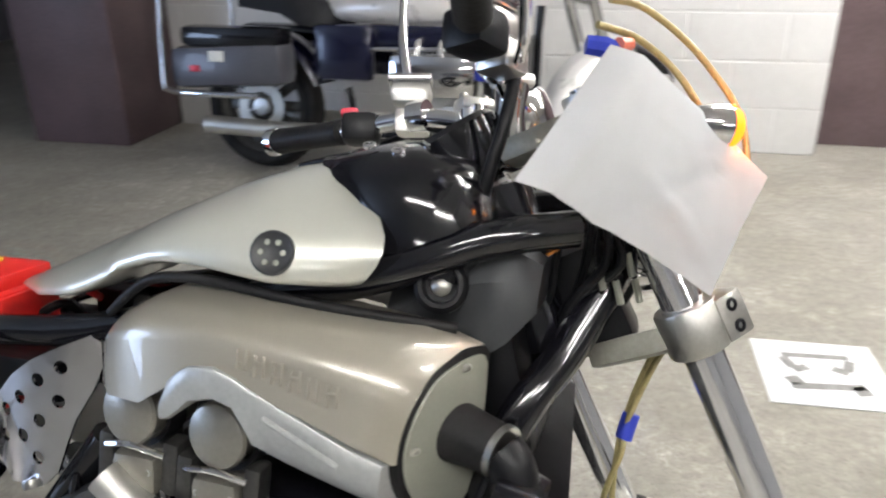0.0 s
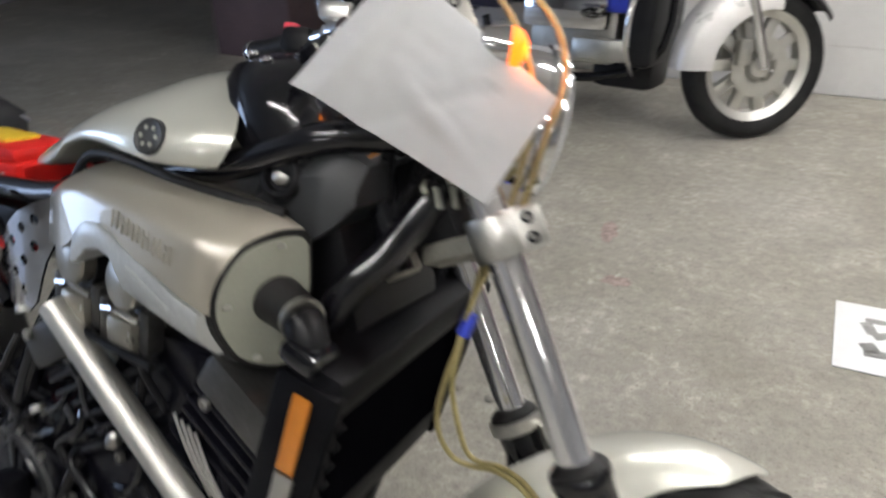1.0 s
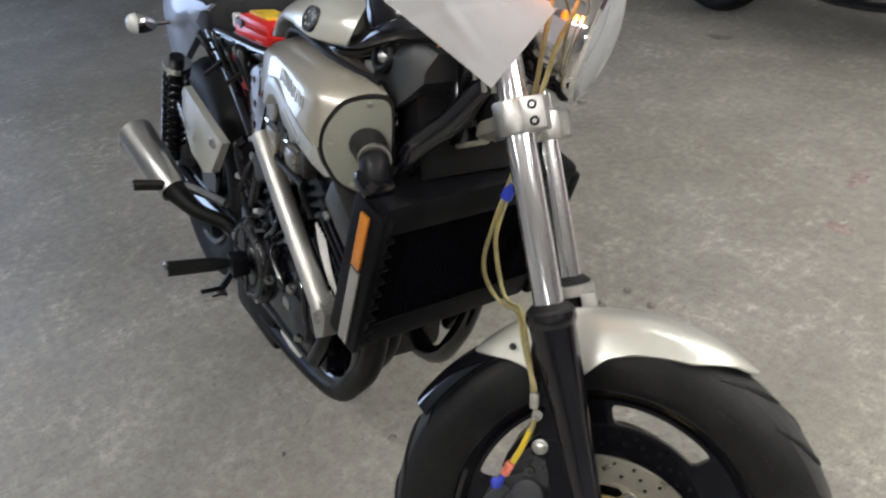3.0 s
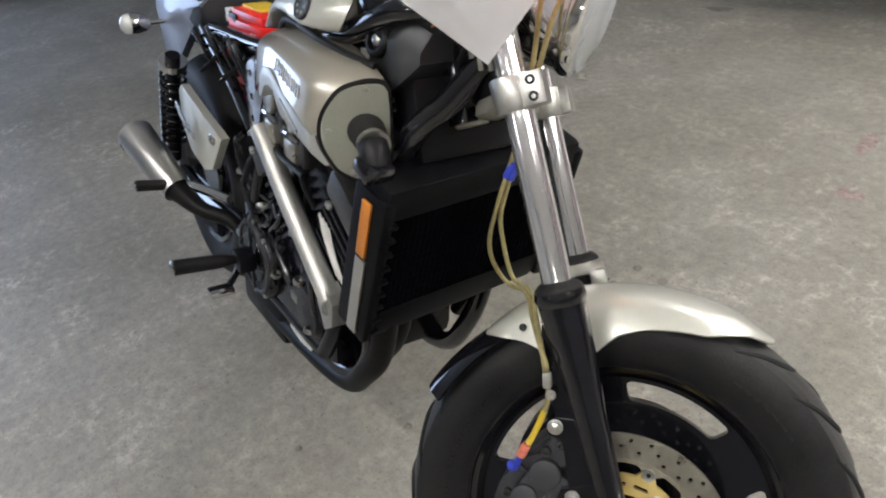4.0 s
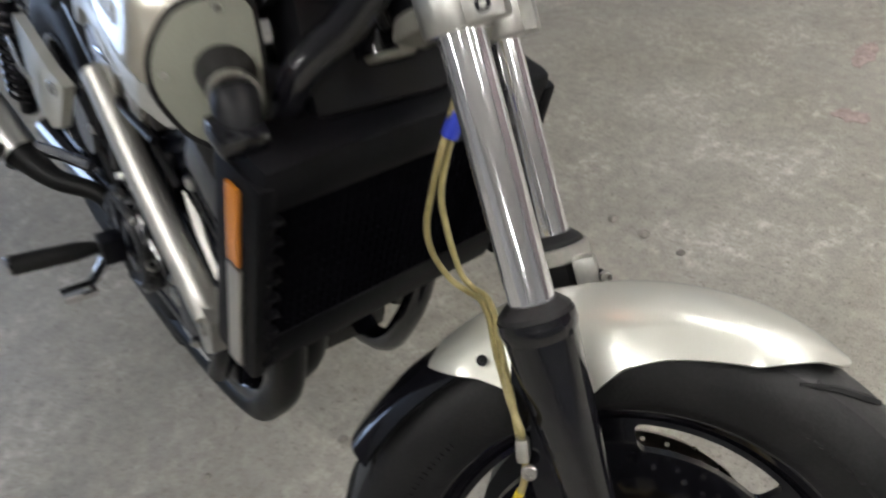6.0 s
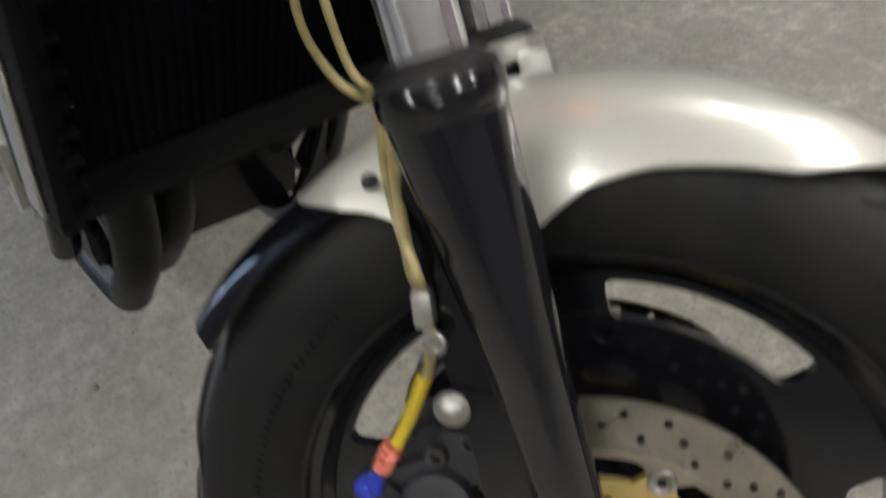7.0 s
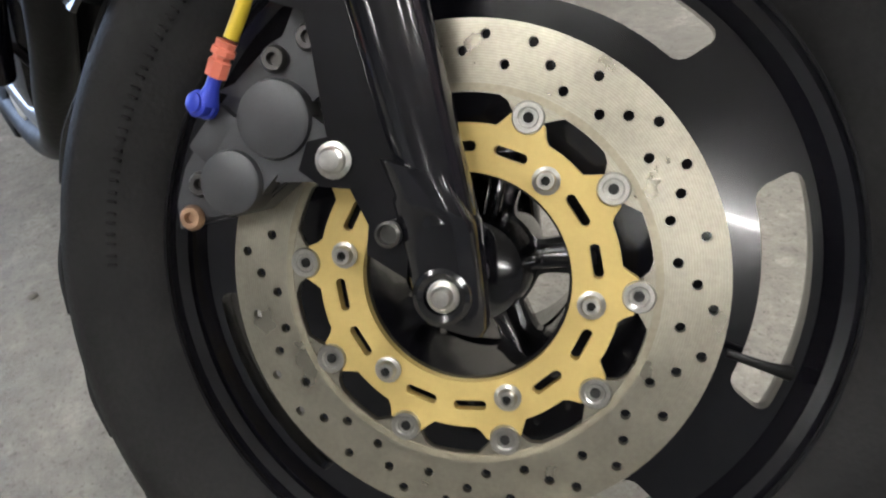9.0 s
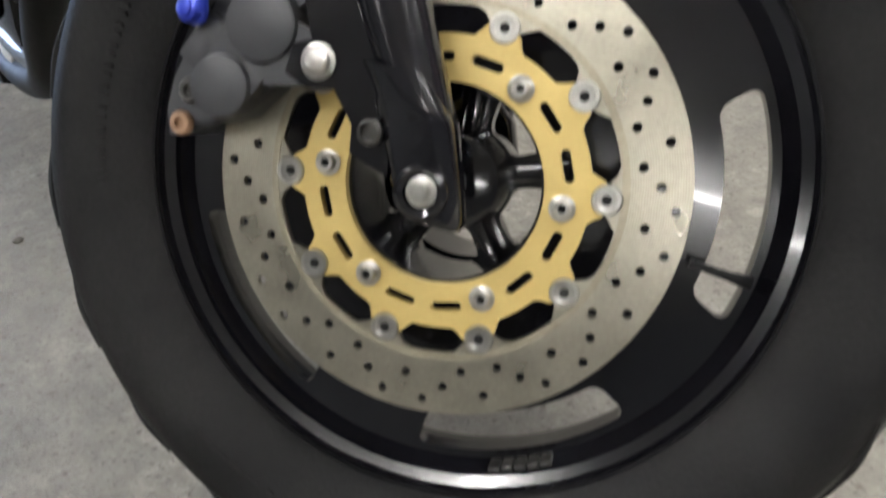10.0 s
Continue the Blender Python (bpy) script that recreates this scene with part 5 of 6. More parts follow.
def radiator():
    r = part("radiator", box((-0.335, -0.002, 0.635), (0.052, 0.374, 0.190), 0.006), CORE, bike, "black radiator with plastic side shrouds",
             Matrix.Translation((-0.414, 0.024, 0.596)) @ Matrix.Rotation(radians(5.7), 4, "Z") @ Matrix.Rotation(radians(15), 4, "Y") @ Matrix.Scale(1.01, 4, (0, 1, 0)) @ Matrix.Scale(1.20, 4, (0, 0, 1)) @ Matrix.Translation((0.338, 0, -0.629)))
    part("top_tank", box((-0.338, -0.002, 0.728), (0.075, 0.384, 0.050), 0.016), RADBLACK, r)
    part("bottom_tank", box((-0.338, -0.002, 0.528), (0.066, 0.364, 0.046), 0.012), RADBLACK, r)
    first = part("core_fin", box((0, 0, 0), (0.0016, 0.0045, 0.150), 0), CORE, r, m=Matrix.Translation((-0.3075, -0.168, 0.628)))
    for i in range(1, 34):
        share("core_fin", first, r, Matrix.Translation((-0.3075, -0.168 + i * 0.0101, 0.628)))
    first = part("core_tube", box((0, 0, 0), (0.003, 0.370, 0.0022), 0), CORE, r, m=Matrix.Translation((-0.3088, -0.002, 0.560)))
    for i in range(1, 12):
        share("core_tube", first, r, Matrix.Translation((-0.3088, -0.002, 0.560 + i * 0.0125)))
    for s in (-1, 1):
        sh = part("side_shroud", box((-0.338, s * 0.189, 0.622), (0.078, 0.022, 0.230), 0.008), RADBLACK, r)
        for k in range(9 if s < 0 else 0):
            part("shroud_rib", box((-0.301, s * 0.180, 0.525 + k * 0.022), (0.010, 0.016, 0.005), 0.001), RADBLACK, sh)
        part("reflector", box((-0.336, s * 0.2025, 0.683), (0.022, 0.005, 0.082), 0.002, Matrix.Rotation(radians(-2), 4, "Y")), AMBER, sh, "orange side reflector")
        part("reflector_base", box((-0.331, s * 0.2025, 0.578), (0.024, 0.005, 0.122), 0.002, Matrix.Rotation(radians(-2), 4, "Y")), ALU, sh, "bare metal strip under the reflector")
    el = part("coolant_elbow", tube([(-0.462, -0.130, 0.787), (-0.440, -0.138, 0.785), (-0.412, -0.146, 0.782), (-0.390, -0.152, 0.779)], [0.029, 0.029, 0.0255, 0.0235], 24), RUBBER, bike, "black rubber coolant elbow on the scoop plate")
    part("hose_collar", tube([(-0.458, -0.131, 0.787), (-0.446, -0.135, 0.786)], 0.0310, 24), RUBBER, el)
    part("hose_clip", tube([(-0.390, -0.1515, 0.779), (-0.384, -0.154, 0.778)], 0.0245, 22), STEEL, el, "zinc hose clip")
    part("filler_neck", tube([(-0.388, -0.153, 0.778), (-0.379, -0.156, 0.770), (-0.372, -0.159, 0.754), (-0.370, -0.160, 0.738)], [0.0215, 0.0220, 0.0215, 0.0215], 22), BLACKPLASTIC, el, "black plastic filler neck")
    part("filler_cap", box((-0.366, -0.164, 0.752), (0.046, 0.048, 0.024), 0.009, Matrix.Rotation(radians(18), 4, "Y")), BLACKGLOSS, el, "squared black filler cap")
    return r


def airbox():
    b = bmesh.new()
    rings = []
    for x, w, zt, zb in ((-0.520, 0.088, 0.890, 0.80), (-0.480, 0.098, 0.915, 0.81), (-0.445, 0.103, 0.932, 0.828), (-0.420, 0.104, 0.938, 0.842), (-0.400, 0.101, 0.940, 0.856), (-0.375, 0.086, 0.925, 0.885)):
        rings.append([(x, -w, zb), (x, -w, zt - 0.025), (x, -w + 0.02, zt), (x, w - 0.02, zt), (x, w, zt - 0.025), (x, w, zb)])
    a = part("air_box", loft(rings, b), GREYPLASTIC, bike, "dark grey plastic air box")
    k = part("side_boss", lathe([(0.024, -0.02), (0.0255, 0.006), (0.021, 0.010), (0.017, 0.010), (0.015, 0.002), (0.0001, 0.002)], (-0.461, -0.101, 0.904), (0.1, -1, 0.35), 28), BLACKPLASTIC, bike, "black round side boss")
    part("boss_cap", lathe([(0.009, 0.0), (0.010, 0.006), (0.006, 0.010), (0.0001, 0.011)], (-0.461, -0.101, 0.904), (0.1, -1, 0.35), 20), STEEL, k, "zinc inner cap")
    part("instrument_pod", loft([[(x, yy * w, zc + zz * h) for yy, zz in ((-1, -1), (-1, 0.2), (-0.75, 0.8), (-0.3, 1), (0.3, 1), (0.75, 0.8), (1, 0.2), (1, -1))] for x, w, zc, h in
         ((-0.620, 0.020, 0.985, 0.018), (-0.585, 0.062, 0.985, 0.026), (-0.545, 0.095, 0.982, 0.040), (-0.500, 0.112, 0.972, 0.052), (-0.455, 0.108, 0.960, 0.052), (-0.430, 0.090, 0.945, 0.040))]), BLACKGLOSS, bike, "glossy black instrument pod behind the bars", angle=60)
    for q in ((-0.555, -0.05, 1.020), (-0.520, -0.065, 1.018), (-0.500, -0.03, 1.024)):
        part("pod_screw", bolt(q, (0, -0.3, 1), 0.007, 0.004), CHROME, bike, "chrome pod screw")
    t = part("tachometer", lathe([(0.0001, -0.05), (0.040, -0.045), (0.046, -0.01), (0.048, 0.008), (0.043, 0.014), (0.040, 0.010), (0.0001, 0.010)], (-0.485, 0.010, 1.025), (-0.55, 0, 0.83), 32), BLACKGLOSS, bike, "black round tachometer")
    part("dial", lathe([(0.040, 0.011), (0.0001, 0.012)], (-0.485, 0.010, 1.025), (-0.55, 0, 0.83), 28), BLACKPLASTIC, t)
    part("coil_box", box((-0.415, 0, 0.795), (0.070, 0.170, 0.130), 0.015, Matrix.Rotation(radians(-14), 4, "Y")), BLACKPLASTIC, bike, "black plastic coil box behind the radiator")
    part("support_rod", tube([(-0.585, -0.128, 0.905), (-0.530, -0.124, 0.912)], 0.0035, 10, 1), CHROME, bike, "thin bright metal rod")
    return a


def frame_tubes():
    for s in (-1, 1):
        part("frame_spar", tube([(-0.780, s * 0.176, 0.690), (-0.640, s * 0.178, 0.580), (-0.505, s * 0.176, 0.468)], [0.0195, 0.0195, 0.0190], 24, 3), SPAR, bike, "bright bare metal frame spar")
        lug = plate([(-0.518, 0.496), (-0.478, 0.476), (-0.483, 0.431), (-0.513, 0.411), (-0.538, 0.456)], [], s * 0.157, s * 0.187)
        lg = part("frame_lug", lug, CASTALU, bike, "cast aluminium frame lug")
        part("lug_bolt", bolt((-0.506, s * 0.187, 0.453), (0, s, 0), 0.009, 0.004), STEEL, lg)
        part("down_tube", tube([(-0.312, s * 0.002, 0.915), (-0.350, s * 0.048, 0.838), (-0.396, s * 0.098, 0.755), (-0.465, s * 0.125, 0.50), (-0.500, s * 0.105, 0.34), (-0.62, s * 0.105, 0.235), (-1.00, s * 0.11, 0.230)], 0.019, 18, 5), BLACKGLOSS, bike, "glossy black frame down tube")
        part("top_tube", tube([(-0.350, s * 0.055, 0.960), (-0.42, s * 0.095, 0.950), (-0.53, s * 0.105, 0.905), (-0.68, s * 0.100, 0.86), (-0.90, s * 0.100, 0.80), (-1.25, s * 0.100, 0.775)], 0.0175, 16, 5), BLACKGLOSS, bike, "glossy black frame top tube")
        part("rear_tube", tube([(-0.82, s * 0.120, 0.70), (-0.92, s * 0.130, 0.55), (-1.00, s * 0.130, 0.36), (-1.00, s * 0.11, 0.23)], 0.018, 16), BLACKGLOSS, bike, "glossy black rear frame tube")
        part("seat_stay", tube([(-0.98, s * 0.120, 0.62), (-1.12, s * 0.115, 0.70), (-1.30, s * 0.105, 0.77)], 0.014, 14), BLACKGLOSS, bike, "glossy black seat stay")
    part("steering_head", tube([(-0.375, 0, 0.83), (-0.440, 0, 0.985)], 0.036, 24, 1), BLACKGLOSS, bike, "glossy black steering head")
    # perforated bright heel guard behind the scoop
    outline = [(-0.945, 0.735), (-0.915, 0.765), (-0.885, 0.787), (-0.850, 0.805), (-0.818, 0.819), (-0.808, 0.812), (-0.808, 0.785), (-0.818, 0.760), (-0.838, 0.725), (-0.848, 0.700), (-0.862, 0.662), (-0.880, 0.645), (-0.930, 0.636), (-0.955, 0.660)]
    holes = [circle(p, 0.0075, 14) for p in ((-0.930, 0.722), (-0.905, 0.742), (-0.905, 0.698), (-0.880, 0.720), (-0.878, 0.766), (-0.855, 0.745), (-0.850, 0.783), (-0.886, 0.676), (-0.935, 0.690))]
    hp = plate(outline, holes, -0.152, -0.148)
    for v in hp.verts:
        v.co.y += 0.014 * ((v.co.x + 0.88) / 0.07) ** 2
    part("heel_guard", hp, POLISHED, bike, "drilled bright aluminium heel guard", angle=30)


def engine():
    b = box((-0.83, 0, 0.37), (0.48, 0.27, 0.24), 0.03)
    box((-0.66, 0, 0.56), (0.36, 0.24, 0.22), 0.02, bm=b)
    e = part("engine_block", b, ENGINE, bike, "black four-cylinder engine block")
    for s in (-1, 1):
        # finned cylinders in a V
        for x0, tilt, n in ((-0.565, -32, 7), (-0.735, 32, 6)):
            up = Vector((math.sin(-radians(tilt)), 0, math.cos(radians(tilt))))
            first = None
            for k in range(n):
                at = Matrix.Translation(Vector((x0, s * 0.075, 0.49)) + up * (0.022 * k)) @ Matrix.Rotation(-radians(tilt), 4, "Y")
                if first is None:
                    first = part("cylinder_fin", box((0, 0, 0), (0.150, 0.150, 0.010), 0.004), ENGINE, e, m=at)
                else:
                    share("cylinder_fin", first, e, at)
            q = Vector((x0, s * 0.075, 0.49)) + Vector((math.sin(-radians(tilt)), 0, math.cos(radians(tilt)))) * (0.022 * n + 0.025)
            hd = part("cylinder_head", box(q, (0.140, 0.175, 0.060), 0.012, Matrix.Rotation(-radians(tilt), 4, "Y")), DARKCAST, e, "grey cast cylinder head")
            for d in (-0.05, 0.05):
                part("head_bolt", bolt(q + Vector((d, s * 0.088, -0.005)), (0, s, 0), 0.008, 0.006), STEEL, hd)
        # round intake caps below the scoop
        for x, z in ((-0.659, 0.747), (-0.757, 0.755)):
            c = part("intake_cap", lathe([(0.028, -0.06), (0.030, 0.0), (0.0325, 0.001), (0.0335, 0.006), (0.0315, 0.0095), (0.0290, 0.0105), (0.0001, 0.0125)], (x, s * 0.156, z), (-0.12, s, 0.10), 32), CAPGREY, e, "round warm grey intake cap")
            part("cap_ring", lathe([(0.034, -0.004), (0.040, -0.002), (0.040, -0.025), (0.034, -0.028)], (x, s * 0.150, z), (-0.12, s, 0.10), 32, loop=True), BLACKPLASTIC, c)
        for x, z in ((-0.662, 0.706), (-0.752, 0.716)):
            cb = part("carburettor", lathe([(0.020, -0.030), (0.024, -0.026), (0.026, 0.0), (0.022, 0.020), (0.016, 0.026)], (x, s * 0.128, z), (0.1, 0, 1), 24), DARKCAST, e, "grey carburettor body")
            part("float_bowl", box((x, s * 0.150, z - 0.024), (0.052, 0.044, 0.044), 0.012), CAPGREY, cb, "dull cast float bowl")
            for dx in (-0.038, 0.036):
                part("carburettor_arm", box((x + dx, s * 0.150, z - 0.016), (0.018, 0.026, 0.058), 0.005, Matrix.Rotation(radians(6), 4, "Y")), DARKCAST, cb, "grey cast arm")
            for dx in (-0.017, 0.017):
                part("bowl_screw", bolt((x + dx, s * 0.167, z - 0.018), (0, s, 0), 0.0045, 0.004), STEEL, cb)
            part("throttle_link", tube([(x - 0.030, s * 0.168, z + 0.004), (x, s * 0.172, z + 0.010), (x + 0.036, s * 0.168, z + 0.002)], 0.0035, 8, 3), CHROME, cb, "bright throttle linkage")
            part("vent_hose", tube([(x + 0.02, s * 0.150, z - 0.03), (x + 0.035, s * 0.165, z - 0.06), (x + 0.06, s * 0.155, z - 0.11)], 0.0050, 8, 4), BLACKPLASTIC, cb)
        for dx, lo in ((0.0, 0.0), (0.012, 0.004), (0.024, 0.008), (0.036, 0.013)):
            part("fin_edge", tube([(-0.590 + dx, s * 0.152, 0.592 - lo), (-0.565 + dx, s * 0.154, 0.548 - lo), (-0.530 + dx, s * 0.152, 0.498 - lo)], 0.0024, 8, 4), ALU, e, "bright machined fin edge")
        part("fuel_rail", tube([(-0.78, s * 0.165, 0.670), (-0.70, s * 0.172, 0.665), (-0.60, s * 0.172, 0.660)], 0.006, 10), BLACKPLASTIC, e)
        # clutch and generator covers
        cv = part("side_cover", lathe([(0.098, -0.04), (0.098, 0.0), (0.092, 0.010), (0.076, 0.014), (0.072, 0.010), (0.060, 0.010), (0.056, 0.016), (0.0001, 0.020)], (-0.955, s * 0.142, 0.340), (0, s, 0), 44), ENGINE, e, "round black engine side cover")
        part("cover_ring", lathe([(0.074, 0.012), (0.078, 0.016), (0.084, 0.016), (0.088, 0.011)], (-0.955, s * 0.142, 0.340), (0, s, 0), 44), GREYPLASTIC, cv)
        for a in (0, 90, 180, 270):
            x, z = polar(0.040, a)
            part("cover_spoke", box((-0.955 + x, s * 0.160, 0.340 + z), (0.070, 0.006, 0.010), 0.002, Matrix.Rotation(-radians(a), 4, "Y")), GREYPLASTIC, cv)
        first = None
        for k in range(10):
            x, z = polar(0.090, 36 * k + 10)
            part("cover_bolt", bolt((-0.955 + x, s * 0.148, 0.340 + z), (0, s, 0), 0.006, 0.007), STEEL if k % 3 else BLACKSATIN, cv)
        part("front_cover", lathe([(0.060, -0.03), (0.060, 0.0), (0.050, 0.012), (0.0001, 0.016)], (-0.690, s * 0.138, 0.340), (0, s, 0), 36), ENGINE, e)
        part("water_pipe", tube([(-0.60, s * 0.150, 0.30), (-0.55, s * 0.150, 0.38), (-0.52, s * 0.140, 0.48), (-0.52, s * 0.12, 0.60)], 0.016, 14), ENGINE, e)
        for x, z in ((-0.60, 0.43), (-0.63, 0.47), (-0.58, 0.52), (-0.72, 0.47), (-0.66, 0.41), (-0.76, 0.50)):
            part("casing_bolt", bolt((x, s * 0.137, z), (0, s, 0), 0.008, 0.008), STEEL, e)
    rnd = random.Random(21)
    for k in range(18):
        x, z = rnd.uniform(-1.02, -0.60), rnd.uniform(0.40, 0.66)
        pts = [(x, -0.120 - 0.02 * rnd.random(), z), (x + rnd.uniform(-0.05, 0.05), -0.150, z - 0.03), (x + rnd.uniform(-0.08, 0.08), -0.145, z - 0.07 - 0.04 * rnd.random()), (x + rnd.uniform(-0.10, 0.10), -0.120, z - 0.13)]
        part("engine_hose", tube(pts, 0.0045 + 0.004 * rnd.random(), 8, 4), BLACKGLOSS if k % 3 else RUBBER, e)
    for k in range(16):
        x, z = rnd.uniform(-1.04, -0.58), rnd.uniform(0.30, 0.68)
        c = Vector((x, -0.150, z))
        if k % 2:
            part("pipe_clamp", lathe([(0.010, -0.005), (0.011, 0.0), (0.010, 0.005), (0.007, 0.005), (0.007, -0.005)], c, (rnd.uniform(-1, 1), 0.2, 1), 14, loop=True), STEEL, e, "zinc pipe clamp")
        else:
            part("bracket", box(c, (0.030, 0.006, 0.018), 0.003, Matrix.Rotation(rnd.uniform(-1, 1), 4, "Y")), CASTALU if k % 4 else BLACKGLOSS, e)
    # exhaust headers
    for y, back, lift in ((-0.115, 0.0, 0.0), (-0.066, 0.030, 0.012), (0.055, 0.100, 0.090), (0.115, 0.060, 0.085)):
        run = ((-0.540, 0.58, 0), (-0.465, 0.565, 0.3), (-0.424, 0.49, 1), (-0.446, 0.375, 1), (-0.505, 0.295, 1), (-0.590, 0.222, 1), (-0.75, 0.185, 0.5), (-0.98, 0.170, 0))
        part("exhaust_header", tube([(x - back * f, y * (1 if z > 0.25 else 0.93), z + lift * f) for x, z, f in run], 0.0215, 18, 5), EXHAUST, bike, "matt black exhaust header pipe")
    part("collector", box((-1.02, 0, 0.170), (0.26, 0.25, 0.09), 0.02), EXHAUST, bike, "matt black exhaust collector box")
    for s in (-1, 1):
        mf = part("muffler", tube([(-1.215, s * 0.236, 0.420), (-1.29, s * 0.254, 0.458), (-1.40, s * 0.276, 0.508)], [0.034, 0.040, 0.044], 28, 5, cap=False), ALU, bike, "bright metal upswept muffler")
        part("head_pipe", tube([(-1.00, s * 0.125, 0.25), (-1.08, s * 0.145, 0.36), (-1.15, s * 0.205, 0.390), (-1.225, s * 0.238, 0.425)], [0.015, 0.016, 0.019, 0.030], 24, 5), EXHAUST, mf, "matt black pipe into the muffler")
        part("muffler_core", lathe([(0.043, -0.02), (0.030, -0.03), (0.0001, -0.03)], (-1.40, s * 0.276, 0.508), (-0.82, s * 0.08, 0.58), 24, cap=False), BLACKSATIN, bike)
    # white label strip under the engine
    part("sump_plate", box((-0.80, -0.118, 0.205), (0.11, 0.006, 0.022), 0.002, Matrix.Rotation(radians(8), 4, "Y")), WHITEPLASTIC, bike, "pale strip below the crankcase")
    return e


def rear_end():
    c = Vector((-1.56, 0, 0.315))
    b = lathe([(0.205, -0.075), (0.208, -0.070), (0.195, -0.05), (0.190, 0), (0.195, 0.05), (0.208, 0.070), (0.205, 0.075), (0.192, 0.070), (0.180, 0.04), (0.180, -0.04), (0.192, -0.070)], c, (0, 1, 0), 72, loop=True)
    for k in range(5):
        x, z = polar(0.11, 72 * k + 20)
        b = join(b, box((c.x + x, 0, c.z + z), (0.17, 0.05, 0.06), 0.012, Matrix.Rotation(-radians(72 * k + 20), 4, "Y")))
    b = join(b, lathe([(0.07, -0.06), (0.075, -0.05), (0.075, 0.05), (0.07, 0.06)], c, (0, 1, 0), 36))
    w = part("rear_wheel", b, BLACKGLOSS, bike, "black cast rear wheel")
    part("tyre", wheel_tyre(0.326, 0.200, 0.080, c), TYRE, w, "wide black rear tyre")
    part("swing_arm", tube([(-1.02, -0.13, 0.36), (-1.30, -0.13, 0.33), (-1.58, -0.13, 0.315)], 0.026, 16), BLACKGLOSS, bike, "black swing arm")
    part("swing_arm", tube([(-1.02, 0.13, 0.36), (-1.30, 0.13, 0.33), (-1.58, 0.13, 0.315)], 0.034, 16), BLACKGLOSS, bike, "black shaft-drive swing arm")
    for s in (-1, 1):
        sh = part("shock_absorber", tube([(-1.385, s * 0.165, 0.695), (-1.505, s * 0.165, 0.395)], 0.018, 16, 1), BLACKSATIN, bike, "black rear shock absorber")
        pts = []
        for i in range(10 * 10 + 1):
            a = 2 * math.pi * i / 10
            f = i / 100
            pts.append(Vector((-1.400 - 0.085 * f + 0.030 * math.cos(a) * 0.93, s * 0.165 + 0.030 * math.sin(a), 0.655 - 0.215 * f + 0.030 * math.cos(a) * -0.37)))
        part("spring", tube(pts, 0.005, 6, 1), BLACKGLOSS, sh)
        part("collar", tube([(-1.390, s * 0.165, 0.680), (-1.397, s * 0.165, 0.665)], 0.034, 18), CHROME, sh, "chrome spring collar")
        # side panel with plain bars
        p = plate([(-1.340, 0.622), (-1.315, 0.640), (-1.075, 0.610), (-1.040, 0.588), (-1.090, 0.505), (-1.130, 0.492), (-1.235, 0.506), (-1.350, 0.540)], [], -0.182, -0.164)
        for v in p.verts:
            v.co.y -= 0.020 * max(0, 1 - ((v.co.x + 1.17) / 0.13) ** 2) - 0.010
        if s > 0:
            p = moved(p, Matrix.Scale(-1, 4, (0, 1, 0)))
        sp = part("side_panel", p, SILVER, bike, "satin silver side panel", angle=30)
        part("panel_bolt", bolt((-1.072, s * 0.180, 0.580), (0.3, s, 0), 0.013, 0.006), CHROME, sp, "chrome panel bolt")
        if s < 0:
            bm = None
            for k in range(6):
                bm = box((-1.290 + k * 0.024, -0.194 - 0.002 * (3 - abs(k - 3)), 0.600 - k * 0.007), (0.016, 0.004, 0.022 if k % 2 else 0.016), 0.001, Matrix.Rotation(radians(24), 4, "Y"), bm)
            part("badge_bars", bm, CHROME, sp, "chrome plain bars as badge")
        # foot pegs
        pg = part("foot_peg", tube([(-0.930, s * 0.200, 0.358), (-0.932, s * 0.240, 0.362), (-0.937, s * 0.331, 0.369)], [0.009, 0.0155, 0.0165], 16, 3), RUBBER, bike, "ribbed black rubber foot peg")
        part("peg_tip", lathe([(0.014, 0), (0.015, 0.004), (0.010, 0.008), (0.0001, 0.009)], (-0.937, s * 0.331, 0.369), (-0.05, s, 0.05), 16), CHROME, pg)
        part("peg_bracket", box((-0.925, s * 0.185, 0.355), (0.045, 0.040, 0.045), 0.008), BLACKSATIN, pg)
        pg = part("rear_foot_peg", tube([(-1.215, s * 0.215, 0.432), (-1.217, s * 0.245, 0.436), (-1.220, s * 0.326, 0.447)], [0.008, 0.0125, 0.0135], 14, 3), RUBBER, bike, "black rubber passenger foot peg")
        part("peg_tip", lathe([(0.011, 0), (0.012, 0.004), (0.0001, 0.007)], (-1.220, s * 0.326, 0.447), (-0.05, s, 0.1), 14), CHROME, pg)
        part("peg_bracket", tube([(-1.10, s * 0.150, 0.42), (-1.16, s * 0.180, 0.425), (-1.215, s * 0.215, 0.432)], 0.012, 12), CHROME, pg)
        turn_signal(None, (-1.600, s * 0.198, 0.732), (-0.1, s, 0), False, [(-1.595, s * 0.15, 0.732), (-1.58, s * 0.08, 0.740)], 1.05)
        part("rear_fender_side", moved(loft([[(x, s * y, zb), (x, s * (y + 0.012), (zt + zb) / 2), (x, s * y, zt), (x, s * (y - 0.02), zt), (x, s * (y - 0.02), zb)] for x, y, zb, zt in ((-1.235, 0.105, 0.850, 0.868), (-1.33, 0.112, 0.790, 0.885), (-1.46, 0.118, 0.690, 0.912), (-1.60, 0.114, 0.670, 0.915), (-1.73, 0.080, 0.77, 0.880))]), Matrix.Translation((-0.045, 0, -0.035))), SHADEDSILVER, bike, "silver painted tail side panel, coloured blue-grey for shade", angle=60)
